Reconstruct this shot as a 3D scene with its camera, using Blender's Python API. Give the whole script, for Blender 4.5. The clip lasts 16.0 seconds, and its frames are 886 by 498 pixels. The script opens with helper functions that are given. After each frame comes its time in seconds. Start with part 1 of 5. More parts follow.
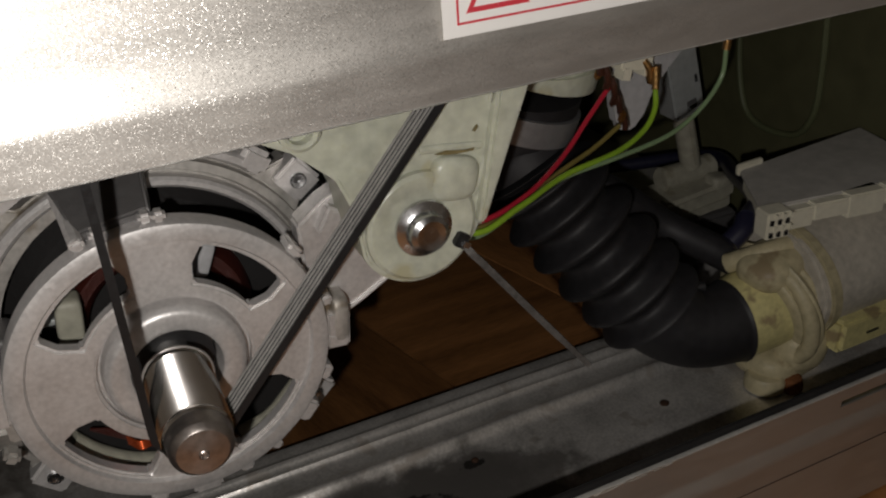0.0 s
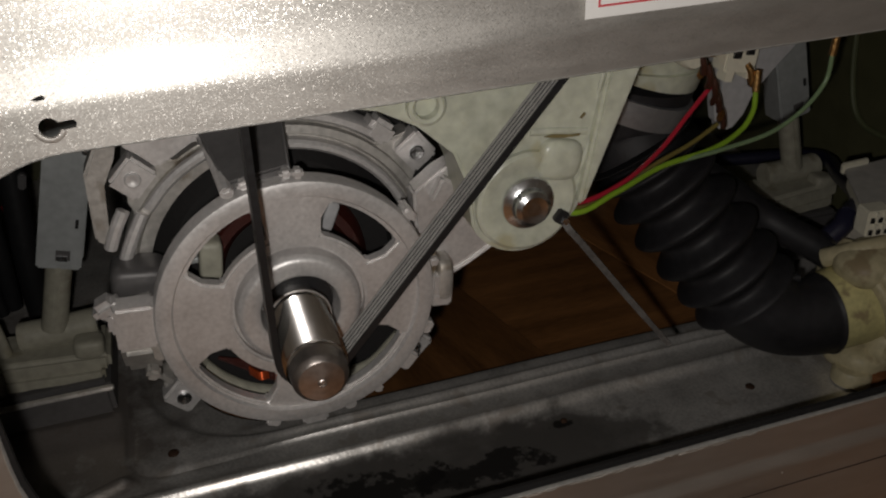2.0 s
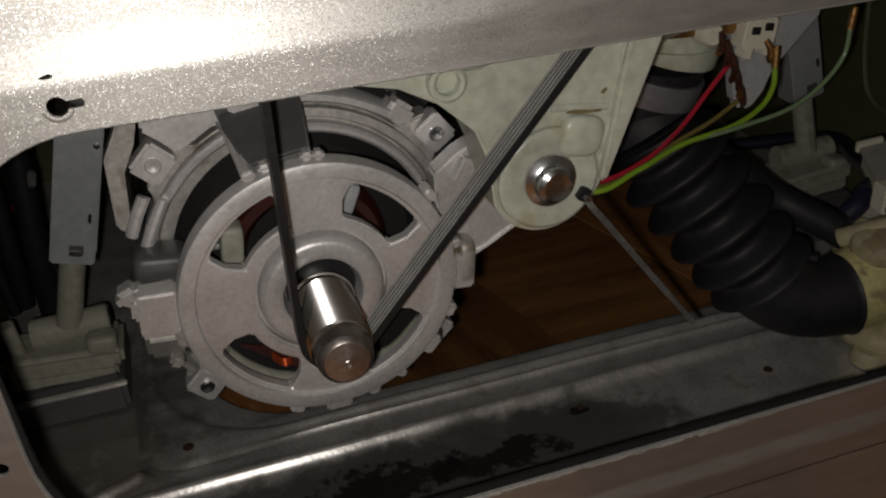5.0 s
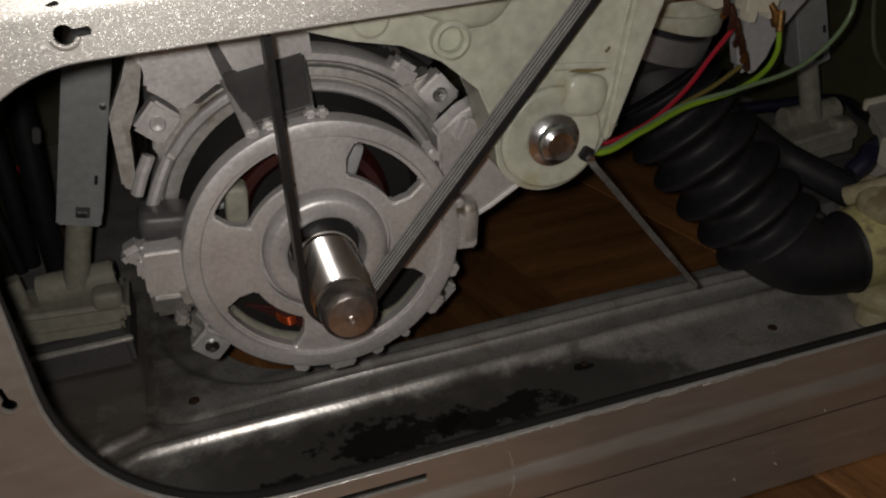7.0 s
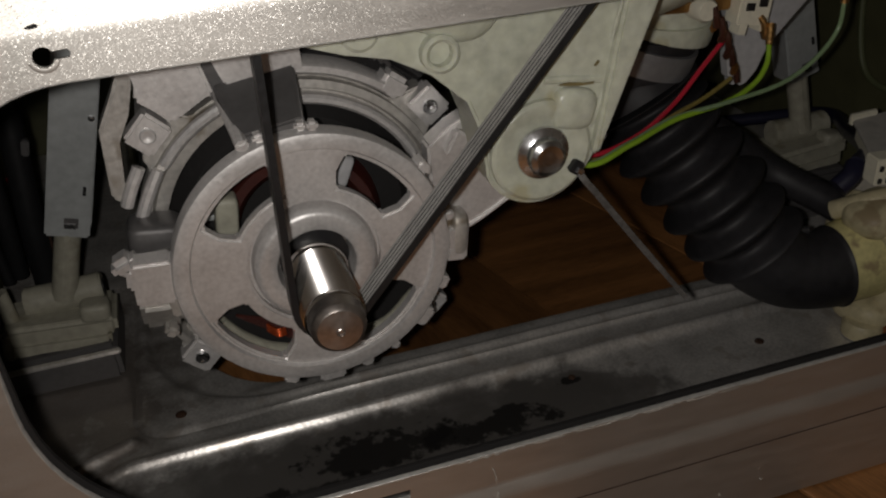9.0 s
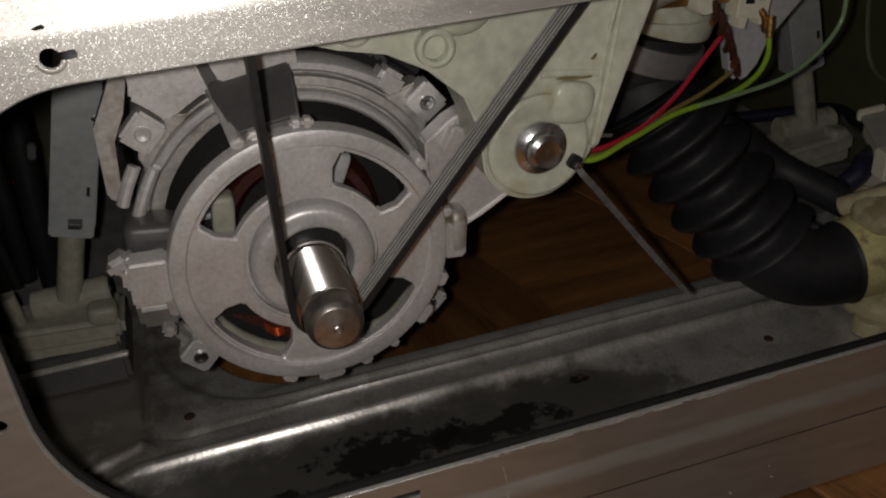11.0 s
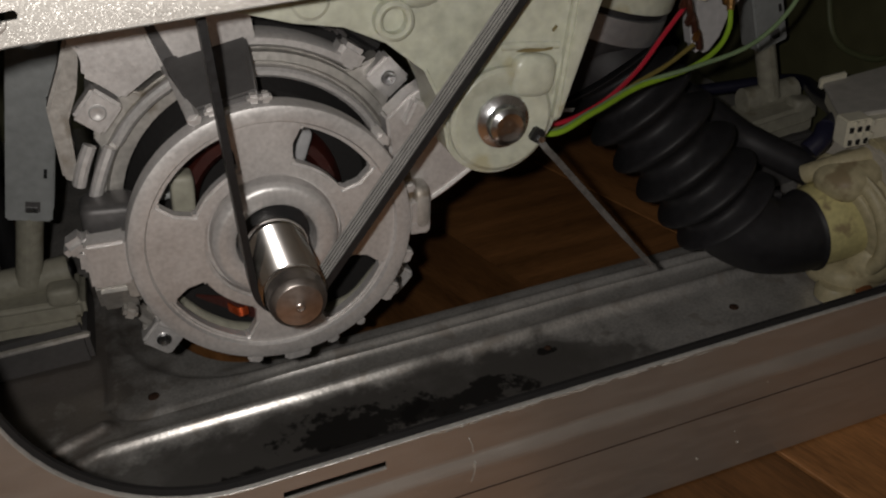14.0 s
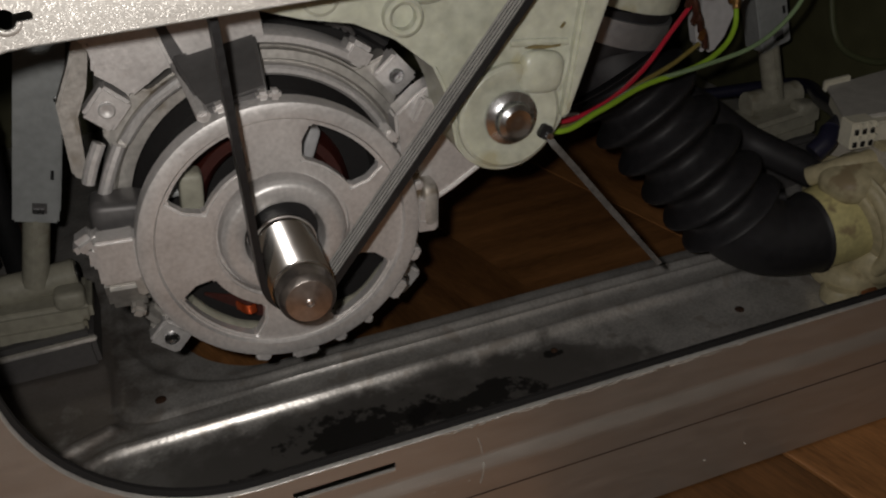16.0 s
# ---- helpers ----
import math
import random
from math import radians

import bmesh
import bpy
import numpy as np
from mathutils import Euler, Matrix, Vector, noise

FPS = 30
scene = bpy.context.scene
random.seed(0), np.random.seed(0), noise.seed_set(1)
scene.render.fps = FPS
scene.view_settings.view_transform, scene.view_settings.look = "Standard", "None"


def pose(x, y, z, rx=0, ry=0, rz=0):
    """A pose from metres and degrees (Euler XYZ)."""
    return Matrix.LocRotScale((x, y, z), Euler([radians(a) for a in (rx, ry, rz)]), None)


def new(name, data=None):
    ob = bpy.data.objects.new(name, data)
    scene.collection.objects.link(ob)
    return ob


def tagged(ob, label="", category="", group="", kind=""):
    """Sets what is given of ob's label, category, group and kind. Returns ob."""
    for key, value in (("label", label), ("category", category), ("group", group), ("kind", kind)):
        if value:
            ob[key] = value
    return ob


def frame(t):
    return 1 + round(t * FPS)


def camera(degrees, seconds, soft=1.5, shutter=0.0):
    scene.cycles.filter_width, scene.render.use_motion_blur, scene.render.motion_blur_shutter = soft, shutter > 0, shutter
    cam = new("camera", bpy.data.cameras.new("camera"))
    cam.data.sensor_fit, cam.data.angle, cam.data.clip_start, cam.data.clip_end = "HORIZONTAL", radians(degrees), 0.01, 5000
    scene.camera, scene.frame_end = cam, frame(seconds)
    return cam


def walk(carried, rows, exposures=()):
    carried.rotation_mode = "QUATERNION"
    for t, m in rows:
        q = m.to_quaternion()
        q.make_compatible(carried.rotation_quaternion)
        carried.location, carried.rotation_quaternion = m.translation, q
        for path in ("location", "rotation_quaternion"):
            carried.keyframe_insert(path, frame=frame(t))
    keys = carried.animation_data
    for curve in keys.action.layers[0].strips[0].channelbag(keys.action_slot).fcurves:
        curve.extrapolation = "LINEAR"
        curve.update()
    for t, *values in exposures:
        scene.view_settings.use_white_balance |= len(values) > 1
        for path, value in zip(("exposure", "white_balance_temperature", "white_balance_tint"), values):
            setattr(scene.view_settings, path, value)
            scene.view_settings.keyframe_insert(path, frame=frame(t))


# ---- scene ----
cam = camera(53.66, 16.0, soft=2.2)
S = 0.92  # plan units to metres: the cabinet is 0.60 m wide


def at(x, y, z):
    return Vector((x * S, y * S, z * S))


# seconds, x, y, z in plan units, Euler degrees
PATH = [
    (0, -0.0830, -0.2287, 0.1560, 60.68, 3.77, -24.99),
    (0.5, -0.1002, -0.2445, 0.1636, 60.79, 3.74, -20.01),
    (1, -0.1083, -0.2577, 0.1647, 60.21, 3.96, -17.52),
    (1.5, -0.1073, -0.2556, 0.1622, 60.13, 2.74, -17.91),
    (2, -0.1102, -0.2582, 0.1629, 60.36, 2.39, -17.93),
    (2.5, -0.1119, -0.2577, 0.1640, 60.38, 2.52, -17.29),
    (3, -0.1148, -0.2550, 0.1647, 60.49, 2.31, -17.14),
    (3.5, -0.1142, -0.2583, 0.1631, 60.63, 2.76, -17.39),
    (3.7, -0.1121, -0.2581, 0.1575, 60.63, 3.24, -17.54),
    (6, -0.1131, -0.2602, 0.1503, 60.16, 3.91, -17.94),
    (6.5, -0.1182, -0.2643, 0.1440, 59.70, 4.00, -17.57),
    (7, -0.1164, -0.2643, 0.1418, 59.17, 3.64, -17.71),
    (7.5, -0.1160, -0.2654, 0.1434, 59.36, 3.41, -17.58),
    (8, -0.1130, -0.2646, 0.1486, 59.65, 3.35, -17.59),
    (8.5, -0.1106, -0.2645, 0.1467, 59.54, 3.34, -17.75),
    (11, -0.1116, -0.2637, 0.1446, 59.63, 4.05, -17.82),
    (11.5, -0.1126, -0.2651, 0.1419, 59.47, 4.01, -17.60),
    (12, -0.1146, -0.2685, 0.1386, 59.26, 3.97, -17.52),
    (12.5, -0.1160, -0.2690, 0.1363, 59.06, 3.85, -17.50),
    (13, -0.1146, -0.2696, 0.1377, 59.18, 3.77, -17.70),
    (13.5, -0.1108, -0.2670, 0.1387, 58.80, 3.75, -19.11),
    (14, -0.1078, -0.2649, 0.1370, 58.45, 3.97, -19.83),
    (14.5, -0.1099, -0.2652, 0.1369, 58.46, 3.84, -19.36),
    (15, -0.1108, -0.2640, 0.1380, 58.60, 3.69, -19.18),
    (15.5, -0.1097, -0.2634, 0.1396, 58.74, 3.69, -19.34),
    (16, -0.1120, -0.2660, 0.1355, 58.95, 4.10, -19.88),
]
walk(cam, [(t, Matrix.Translation(at(x, y, z)) @ pose(0, 0, 0, rx, ry, rz)) for t, x, y, z, rx, ry, rz in PATH],
     [(0.0, 0.32), (0.5, 0.11), (1.0, -0.02), (3.5, -0.05), (6.0, -0.05), (8.5, 0.01), (11.0, -0.02), (12.0, -0.02), (12.4, 0.28), (12.7, 0.26), (13.0, 0.15), (13.5, 0.10), (14.5, 0.34), (15.0, 0.30), (15.5, 0.12), (16.0, 0.16)])

# ---- light: the phone's torch beside the lens, and a dim room ----
world = bpy.data.worlds.new("room_dusk")
world.use_nodes = True
world.node_tree.nodes["Background"].inputs[0].default_value = (1.0, 0.86, 0.70, 1)
world.node_tree.nodes["Background"].inputs[1].default_value = 0.022
scene.world = world
torch = bpy.data.lights.new("phone_torch", "POINT")
torch.energy, torch.color, torch.shadow_soft_size = 1.95, (1.0, 0.95, 0.895), 0.004
new("phone_torch", torch).location = at(-0.126, -0.262, 0.148)


# ---- materials ----
def material(name, base, rough=0.5, metal=0.0, vary=0.25, grain=60.0, bump=0.1, bump_scale=400.0, dark=None, spots=0.0, spot_scale=30.0, spot=(0.02, 0.02, 0.02), ior=1.45, stretch=(1, 1, 1), rough_vary=0.12):
    """Principled surface with two scales of tone, fine relief and optional stains."""
    m = bpy.data.materials.new(name)
    m.use_nodes = True
    nt = m.node_tree
    n, link = nt.nodes, nt.links.new
    p = n["Principled BSDF"]
    tc = n.new("ShaderNodeTexCoord")
    mp = n.new("ShaderNodeMapping")
    mp.inputs["Scale"].default_value = stretch
    link(tc.outputs["Object"], mp.inputs[0])

    def noise_tex(scale, detail=4.0):
        t = n.new("ShaderNodeTexNoise")
        t.inputs["Scale"].default_value, t.inputs["Detail"].default_value = scale, detail
        link(mp.outputs[0], t.inputs["Vector"])
        return t

    big, small = noise_tex(grain * 0.35), noise_tex(grain * 5.0)
    mixv = n.new("ShaderNodeMath")
    mixv.operation = "MULTIPLY_ADD"
    mixv.inputs[1].default_value, mixv.inputs[2].default_value = 0.45, 0.0
    link(small.outputs[0], mixv.inputs[0])
    add = n.new("ShaderNodeMath")
    add.operation = "MULTIPLY_ADD"
    add.inputs[1].default_value = 0.55
    link(big.outputs[0], add.inputs[0])
    link(mixv.outputs[0], add.inputs[2])
    ramp = n.new("ShaderNodeValToRGB")
    lo = dark or tuple(c * (1 - vary) for c in base)
    hi = tuple(min(1, c * (1 + vary * 0.6)) for c in base)
    ramp.color_ramp.elements[0].position, ramp.color_ramp.elements[0].color = 0.32, (*lo, 1)
    ramp.color_ramp.elements[1].position, ramp.color_ramp.elements[1].color = 0.68, (*hi, 1)
    link(add.outputs[0], ramp.inputs[0])
    colour = ramp.outputs[0]
    if spots > 0:
        st = noise_tex(spot_scale, 6.0)
        sr = n.new("ShaderNodeValToRGB")
        sr.color_ramp.elements[0].position, sr.color_ramp.elements[0].color = 0.62 - spots * 0.2, (0, 0, 0, 1)
        sr.color_ramp.elements[1].position, sr.color_ramp.elements[1].color = 0.68 - spots * 0.2, (1, 1, 1, 1)
        link(st.outputs[0], sr.inputs[0])
        mx = n.new("ShaderNodeMix")
        mx.data_type = "RGBA"
        link(sr.outputs[0], mx.inputs[0])
        link(colour, mx.inputs[6])
        mx.inputs[7].default_value = (*spot, 1)
        colour = mx.outputs[2]
    link(colour, p.inputs["Base Color"])
    rr = n.new("ShaderNodeMapRange")
    rr.inputs[3].default_value, rr.inputs[4].default_value = max(0.05, rough - rough_vary), min(1, rough + rough_vary)
    link(add.outputs[0], rr.inputs[0])
    link(rr.outputs[0], p.inputs["Roughness"])
    p.inputs["Metallic"].default_value = metal
    p.inputs["IOR"].default_value = ior
    if bump > 0:
        bt = noise_tex(bump_scale, 3.0)
        b = n.new("ShaderNodeBump")
        b.inputs["Strength"].default_value, b.inputs["Distance"].default_value = bump, 0.001
        link(bt.outputs[0], b.inputs["Height"])
        link(b.outputs[0], p.inputs["Normal"])
    return m


def flake_paint(name, base):
    """Silver car-like lacquer: fine metal flakes, each tilted its own way, under a soft clear coat."""
    m = material(name, base, rough=0.50, metal=0.86, vary=0.10, grain=45, bump=0.0, rough_vary=0.20, stretch=(0.22, 1, 1))
    nt = m.node_tree
    n, link = nt.nodes, nt.links.new
    p = n["Principled BSDF"]
    tc = n.new("ShaderNodeTexCoord")
    vo = n.new("ShaderNodeTexVoronoi")
    vo.inputs["Scale"].default_value = 4600.0
    link(tc.outputs["Object"], vo.inputs["Vector"])
    sub = n.new("ShaderNodeVectorMath")
    sub.operation = "SUBTRACT"
    sub.inputs[1].default_value = (0.5, 0.5, 0.5)
    link(vo.outputs["Color"], sub.inputs[0])
    sc = n.new("ShaderNodeVectorMath")
    sc.operation = "SCALE"
    link(sub.outputs[0], sc.inputs[0])
    # one flake in a few lies askew and is bare and bright
    pick = n.new("ShaderNodeSeparateColor")
    link(vo.outputs["Color"], pick.inputs[0])
    bare = n.new("ShaderNodeMapRange")
    bare.inputs[1].default_value, bare.inputs[2].default_value, bare.inputs[3].default_value, bare.inputs[4].default_value = 0.88, 0.91, 0.10, 0.34
    link(pick.outputs["Blue"], bare.inputs[0])
    link(bare.outputs[0], sc.inputs["Scale"])
    gloss = n.new("ShaderNodeMapRange")
    gloss.inputs[1].default_value, gloss.inputs[2].default_value, gloss.inputs[3].default_value, gloss.inputs[4].default_value = 0.88, 0.91, 1.0, 0.72
    link(pick.outputs["Blue"], gloss.inputs[0])
    rough = n.new("ShaderNodeMath")
    rough.operation = "MULTIPLY"
    link(p.inputs["Roughness"].links[0].from_socket, rough.inputs[0])
    link(gloss.outputs[0], rough.inputs[1])
    link(rough.outputs[0], p.inputs["Roughness"])
    geo = n.new("ShaderNodeNewGeometry")
    ad = n.new("ShaderNodeVectorMath")
    ad.operation = "ADD"
    link(geo.outputs["Normal"], ad.inputs[0])
    link(sc.outputs[0], ad.inputs[1])
    no = n.new("ShaderNodeVectorMath")
    no.operation = "NORMALIZE"
    link(ad.outputs[0], no.inputs[0])
    link(no.outputs[0], p.inputs["Normal"])
    p.inputs["Coat Weight"].default_value = 0.08
    p.inputs["Coat Roughness"].default_value = 0.25
    return m


SILVER = flake_paint("silver_flake_paint", (0.60, 0.58, 0.548))
CUT_EDGE = material("bare_sheet_edge", (0.78, 0.77, 0.74), 0.36, 0.7, bump=0.3, bump_scale=900)
GALV = material("galvanised_sheet", (0.70, 0.675, 0.645), 0.31, 0.60, vary=0.38, grain=130, bump=0.10, bump_scale=420, rough_vary=0.07, spots=0.10, spot_scale=75, spot=(0.54, 0.50, 0.46))
ALU = material("cast_aluminium", (0.69, 0.67, 0.66), 0.43, 0.50, vary=0.24, grain=110, bump=0.10, bump_scale=700, rough_vary=0.20)
ALU_BACK = material("cast_aluminium_back", (0.52, 0.50, 0.47), 0.45, 0.50, vary=0.38, grain=70, bump=0.12, bump_scale=700, spots=0.17, spot_scale=26, spot=(0.22, 0.175, 0.12), rough_vary=0.2)
NOSE = material("dull_worn_steel", (0.50, 0.45, 0.42), 0.34, 0.95, vary=0.3, grain=90, bump=0.10)
STEEL = material("turned_steel", (0.82, 0.80, 0.78), 0.16, 1.0, vary=0.08, grain=30, bump=0.02, bump_scale=300, rough_vary=0.03)
ZINC = material("zinc_plated_steel", (0.74, 0.75, 0.77), 0.27, 1.0, vary=0.2, grain=80, bump=0.1)
DARK_GREY = material("dark_metal_and_recess_shade", (0.13, 0.125, 0.125), 0.5, 0.4, vary=0.2, grain=60, bump=0.1)
IRON_SHADE = material("stator_iron_and_gap_shade", (0.010, 0.009, 0.009), 0.8, 0.0, bump=0.3)
COPPER_RAW = material("bright_copper_wire", (0.90, 0.16, 0.05), 0.22, 0.8, vary=0.3, bump=0.1)
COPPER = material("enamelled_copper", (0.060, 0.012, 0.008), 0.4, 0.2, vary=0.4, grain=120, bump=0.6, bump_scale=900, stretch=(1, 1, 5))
INSUL = material("cream_insulator", (0.38, 0.37, 0.30), 0.5, 0.0, vary=0.3, grain=50, bump=0.1)
TUB = material("milky_tub_plastic", (0.57, 0.585, 0.48), 0.33, 0.0, vary=0.30, grain=40, bump=0.12, bump_scale=90, spots=0.06, spot_scale=38, spot=(0.44, 0.42, 0.29))
TUB.node_tree.nodes["Principled BSDF"].inputs["Subsurface Weight"].default_value = 0.25
TUB.node_tree.nodes["Principled BSDF"].inputs["Subsurface Radius"].default_value = (1.0, 1.0, 0.7)
TUB.node_tree.nodes["Principled BSDF"].inputs["Subsurface Scale"].default_value = 0.004
TUB_GREY = material("grey_tub_plastic", (0.42, 0.42, 0.43), 0.45, 0.0, vary=0.2, bump=0.05)
BELT = material("black_belt_rubber", (0.014, 0.014, 0.015), 0.42, 0.0, vary=0.3, grain=90, bump=0.15)
BELT_RIB = material("belt_rib_highlights", (0.38, 0.37, 0.355), 0.42, 0.0, vary=0.35, grain=60, bump=0.15)
RUBBER = material("black_hose_rubber", (0.019, 0.018, 0.020), 0.56, 0.0, vary=0.45, grain=45, bump=0.12, bump_scale=180)
CREAM = material("aged_cream_plastic", (0.50, 0.44, 0.28), 0.5, 0.0, vary=0.35, grain=45, bump=0.2, bump_scale=200, spots=0.14, spot_scale=45, spot=(0.28, 0.22, 0.13))
YELLOWED = material("yellowed_plastic", (0.62, 0.56, 0.27), 0.42, 0.0, vary=0.3, grain=60, bump=0.15, bump_scale=200, spots=0.12, spot_scale=55, spot=(0.34, 0.27, 0.15))
PUMP_GREY = material("dusty_pump_case", (0.54, 0.50, 0.43), 0.6, 0.0, vary=0.3, grain=50, bump=0.15)
BURNT = material("scorched_brown_sleeve", (0.060, 0.022, 0.014), 0.35, 0.0, vary=0.5, grain=160, bump=0.3)
GRIME = material("brown_grime", (0.20, 0.16, 0.07), 0.6, 0.0, vary=0.4, grain=120, bump=0.2)
STRUT = material("grey_painted_steel", (0.47, 0.49, 0.49), 0.45, 0.3, vary=0.2, grain=40, bump=0.08)
FOOT = material("aged_white_plastic", (0.35, 0.335, 0.27), 0.5, 0.0, vary=0.3, grain=40, bump=0.1, spots=0.15, spot_scale=40, spot=(0.25, 0.23, 0.17))
OLIVE = material("dark_olive_paint", (0.085, 0.083, 0.042), 0.55, 0.0, vary=0.3, grain=12, bump=0.05)
BLACK = material("black_plastic", (0.015, 0.015, 0.016), 0.45, 0.0, bump=0.1)
BOX_TOP = material("dusty_grey_lid", (0.50, 0.48, 0.445), 0.6, 0.0, vary=0.25, grain=30, bump=0.1)
DIM_CABLE = material("dull_green_cable", (0.10, 0.11, 0.055), 0.5, 0.0, vary=0.2, bump=0.03)
WHITE = material("white_connector_plastic", (0.70, 0.67, 0.55), 0.45, 0.0, vary=0.15, bump=0.05)
RED = material("red_wire", (0.50, 0.022, 0.045), 0.22, 0.0, vary=0.15, bump=0.03)
GREEN = material("yellow_green_wire", (0.24, 0.40, 0.03), 0.22, 0.0, vary=0.2, bump=0.03)
SAGE = material("pale_green_wire", (0.18, 0.26, 0.14), 0.22, 0.0, vary=0.2, bump=0.03)
BROWN = material("olive_brown_wire", (0.20, 0.16, 0.045), 0.4, 0.0, vary=0.2, bump=0.03)
NAVY = material("dark_blue_cable", (0.016, 0.016, 0.035), 0.4, 0.0, vary=0.3, bump=0.05)
RIVET = material("dark_rust_brown", (0.05, 0.024, 0.013), 0.8, 0.1, vary=0.4, grain=200, bump=0.4)
CLAMP = material("dull_clamp_band", (0.33, 0.33, 0.34), 0.4, 0.6, vary=0.2, bump=0.1)
RUST = material("rusty_metal", (0.20, 0.075, 0.025), 0.8, 0.1, vary=0.4, grain=120, bump=0.4)
BRASS = material("tarnished_terminal", (0.42, 0.24, 0.09), 0.35, 0.9, vary=0.4, grain=150, bump=0.3)
TIE = material("dusty_grey_strap", (0.10, 0.096, 0.092), 0.4, 0.0, vary=0.75, grain=120, bump=0.3)
STICKER = material("white_sticker", (0.90, 0.89, 0.87), 0.4, 0.0, vary=0.03, bump=0.0)
PRINT_RED = material("red_print", (0.62, 0.05, 0.07), 0.4, 0.0, vary=0.05, bump=0.0)
PRINT_GREY = material("grey_print", (0.40, 0.38, 0.37), 0.4, 0.0, vary=0.05, bump=0.0)
SCRATCH = material("scratch_mark", (0.60, 0.57, 0.53), 0.5, 0.3, vary=0.4, grain=120, bump=0.2)
WALL = material("plain_room_wall", (0.78, 0.73, 0.65), 0.8, 0.0, vary=0.1, grain=3, bump=0.1)



def stain(mat, places, colour, breakup=60.0, soft=0.18, most=0.88, rag_size=3.2):
    """Dried dark patches on a surface: ragged ellipses (x, y, rx, ry in metres of the object's space)."""
    nt = mat.node_tree
    n, link = nt.nodes, nt.links.new
    p = n["Principled BSDF"]
    src = p.inputs["Base Color"].links[0].from_socket
    rough_src = p.inputs["Roughness"].links[0].from_socket
    tc = n.new("ShaderNodeTexCoord")
    rag = n.new("ShaderNodeTexNoise")
    rag.inputs["Scale"].default_value, rag.inputs["Detail"].default_value, rag.inputs["Roughness"].default_value = breakup, 8.0, 0.65
    link(tc.outputs["Object"], rag.inputs["Vector"])
    for x, y, rx, ry in places:
        mp = n.new("ShaderNodeMapping")
        mp.inputs["Scale"].default_value = (1 / rx, 1 / ry, 0)
        mp.inputs["Location"].default_value = (-x / rx, -y / ry, 0)
        link(tc.outputs["Object"], mp.inputs[0])
        ln = n.new("ShaderNodeVectorMath")
        ln.operation = "LENGTH"
        link(mp.outputs[0], ln.inputs[0])
        ad = n.new("ShaderNodeMath")
        ad.operation = "MULTIPLY_ADD"
        ad.inputs[1].default_value = rag_size
        link(rag.outputs[0], ad.inputs[0])
        link(ln.outputs["Value"], ad.inputs[2])
        mr = n.new("ShaderNodeMapRange")
        mr.inputs[1].default_value, mr.inputs[2].default_value, mr.inputs[3].default_value, mr.inputs[4].default_value = 0.7 + 0.5 * rag_size, 0.7 + 0.5 * rag_size + soft, most, 0.0
        link(ad.outputs[0], mr.inputs[0])
        mx = n.new("ShaderNodeMix")
        mx.data_type = "RGBA"
        link(mr.outputs[0], mx.inputs[0])
        link(src, mx.inputs[6])
        mx.inputs[7].default_value = (*colour, 1)
        src = mx.outputs[2]
    link(src, p.inputs["Base Color"])


def wood(name):
    m = material(name, (0.225, 0.102, 0.037), 0.36, 0.0, vary=0.55, grain=18, bump=0.12, bump_scale=200, stretch=(1.2, 11, 11))
    nt = m.node_tree
    info = nt.nodes.new("ShaderNodeObjectInfo")
    hsv = nt.nodes.new("ShaderNodeHueSaturation")
    p = nt.nodes["Principled BSDF"]
    src = p.inputs["Base Color"].links[0].from_socket
    mr = nt.nodes.new("ShaderNodeMapRange")
    mr.inputs[3].default_value, mr.inputs[4].default_value = 0.60, 1.65
    nt.links.new(info.outputs["Random"], mr.inputs[0])
    nt.links.new(mr.outputs[0], hsv.inputs["Value"])
    nt.links.new(src, hsv.inputs["Color"])
    nt.links.new(hsv.outputs[0], p.inputs["Base Color"])
    return m


WOOD = wood("laminate_oak")


# ---- building helpers (plan units in, metres out) ----
def thing(name, base, label, category, group="", kind=""):
    ob = new(name)
    ob.location = at(*base)
    ob.empty_display_size = 0.02
    return tagged(ob, label, category, group, kind)


def root_place(ob):
    p = Vector(ob.location)
    while ob.parent:
        ob = ob.parent
        p = p + ob.location
    return p


def part(name, bm, mat, parent=None, label="", origin=None, smooth=True, bevel=0.0, segments=2):
    """Links a bmesh, drawn in plan units of the room, as one mesh under a thing or a part."""
    bmesh.ops.remove_doubles(bm, verts=bm.verts, dist=1e-6)
    bmesh.ops.recalc_face_normals(bm, faces=bm.faces)
    if bevel > 0:
        sharp = [e for e in bm.edges if len(e.link_faces) == 2 and e.calc_face_angle(0) > 0.6]
        bmesh.ops.bevel(bm, geom=sharp, offset=bevel, segments=segments, affect="EDGES", clamp_overlap=True)
    up = root_place(parent) if parent else Vector()
    here = at(*origin) if origin else up
    bm.transform(Matrix.Translation(-here) @ Matrix.Scale(S, 4))
    me = bpy.data.meshes.new(name)
    bm.to_mesh(me)
    bm.free()
    me.materials.append(mat)
    if smooth:
        me.shade_smooth()
        me.set_sharp_from_angle(angle=radians(35))
    ob = new(name, me)
    ob.location = here - up
    if parent:
        ob.parent = parent
    if label:
        ob["label"] = label
    return ob


def whole(name, bm, mat, label, category, kind="", **more):
    return tagged(part(name, bm, mat, **more), label, category, "", kind)


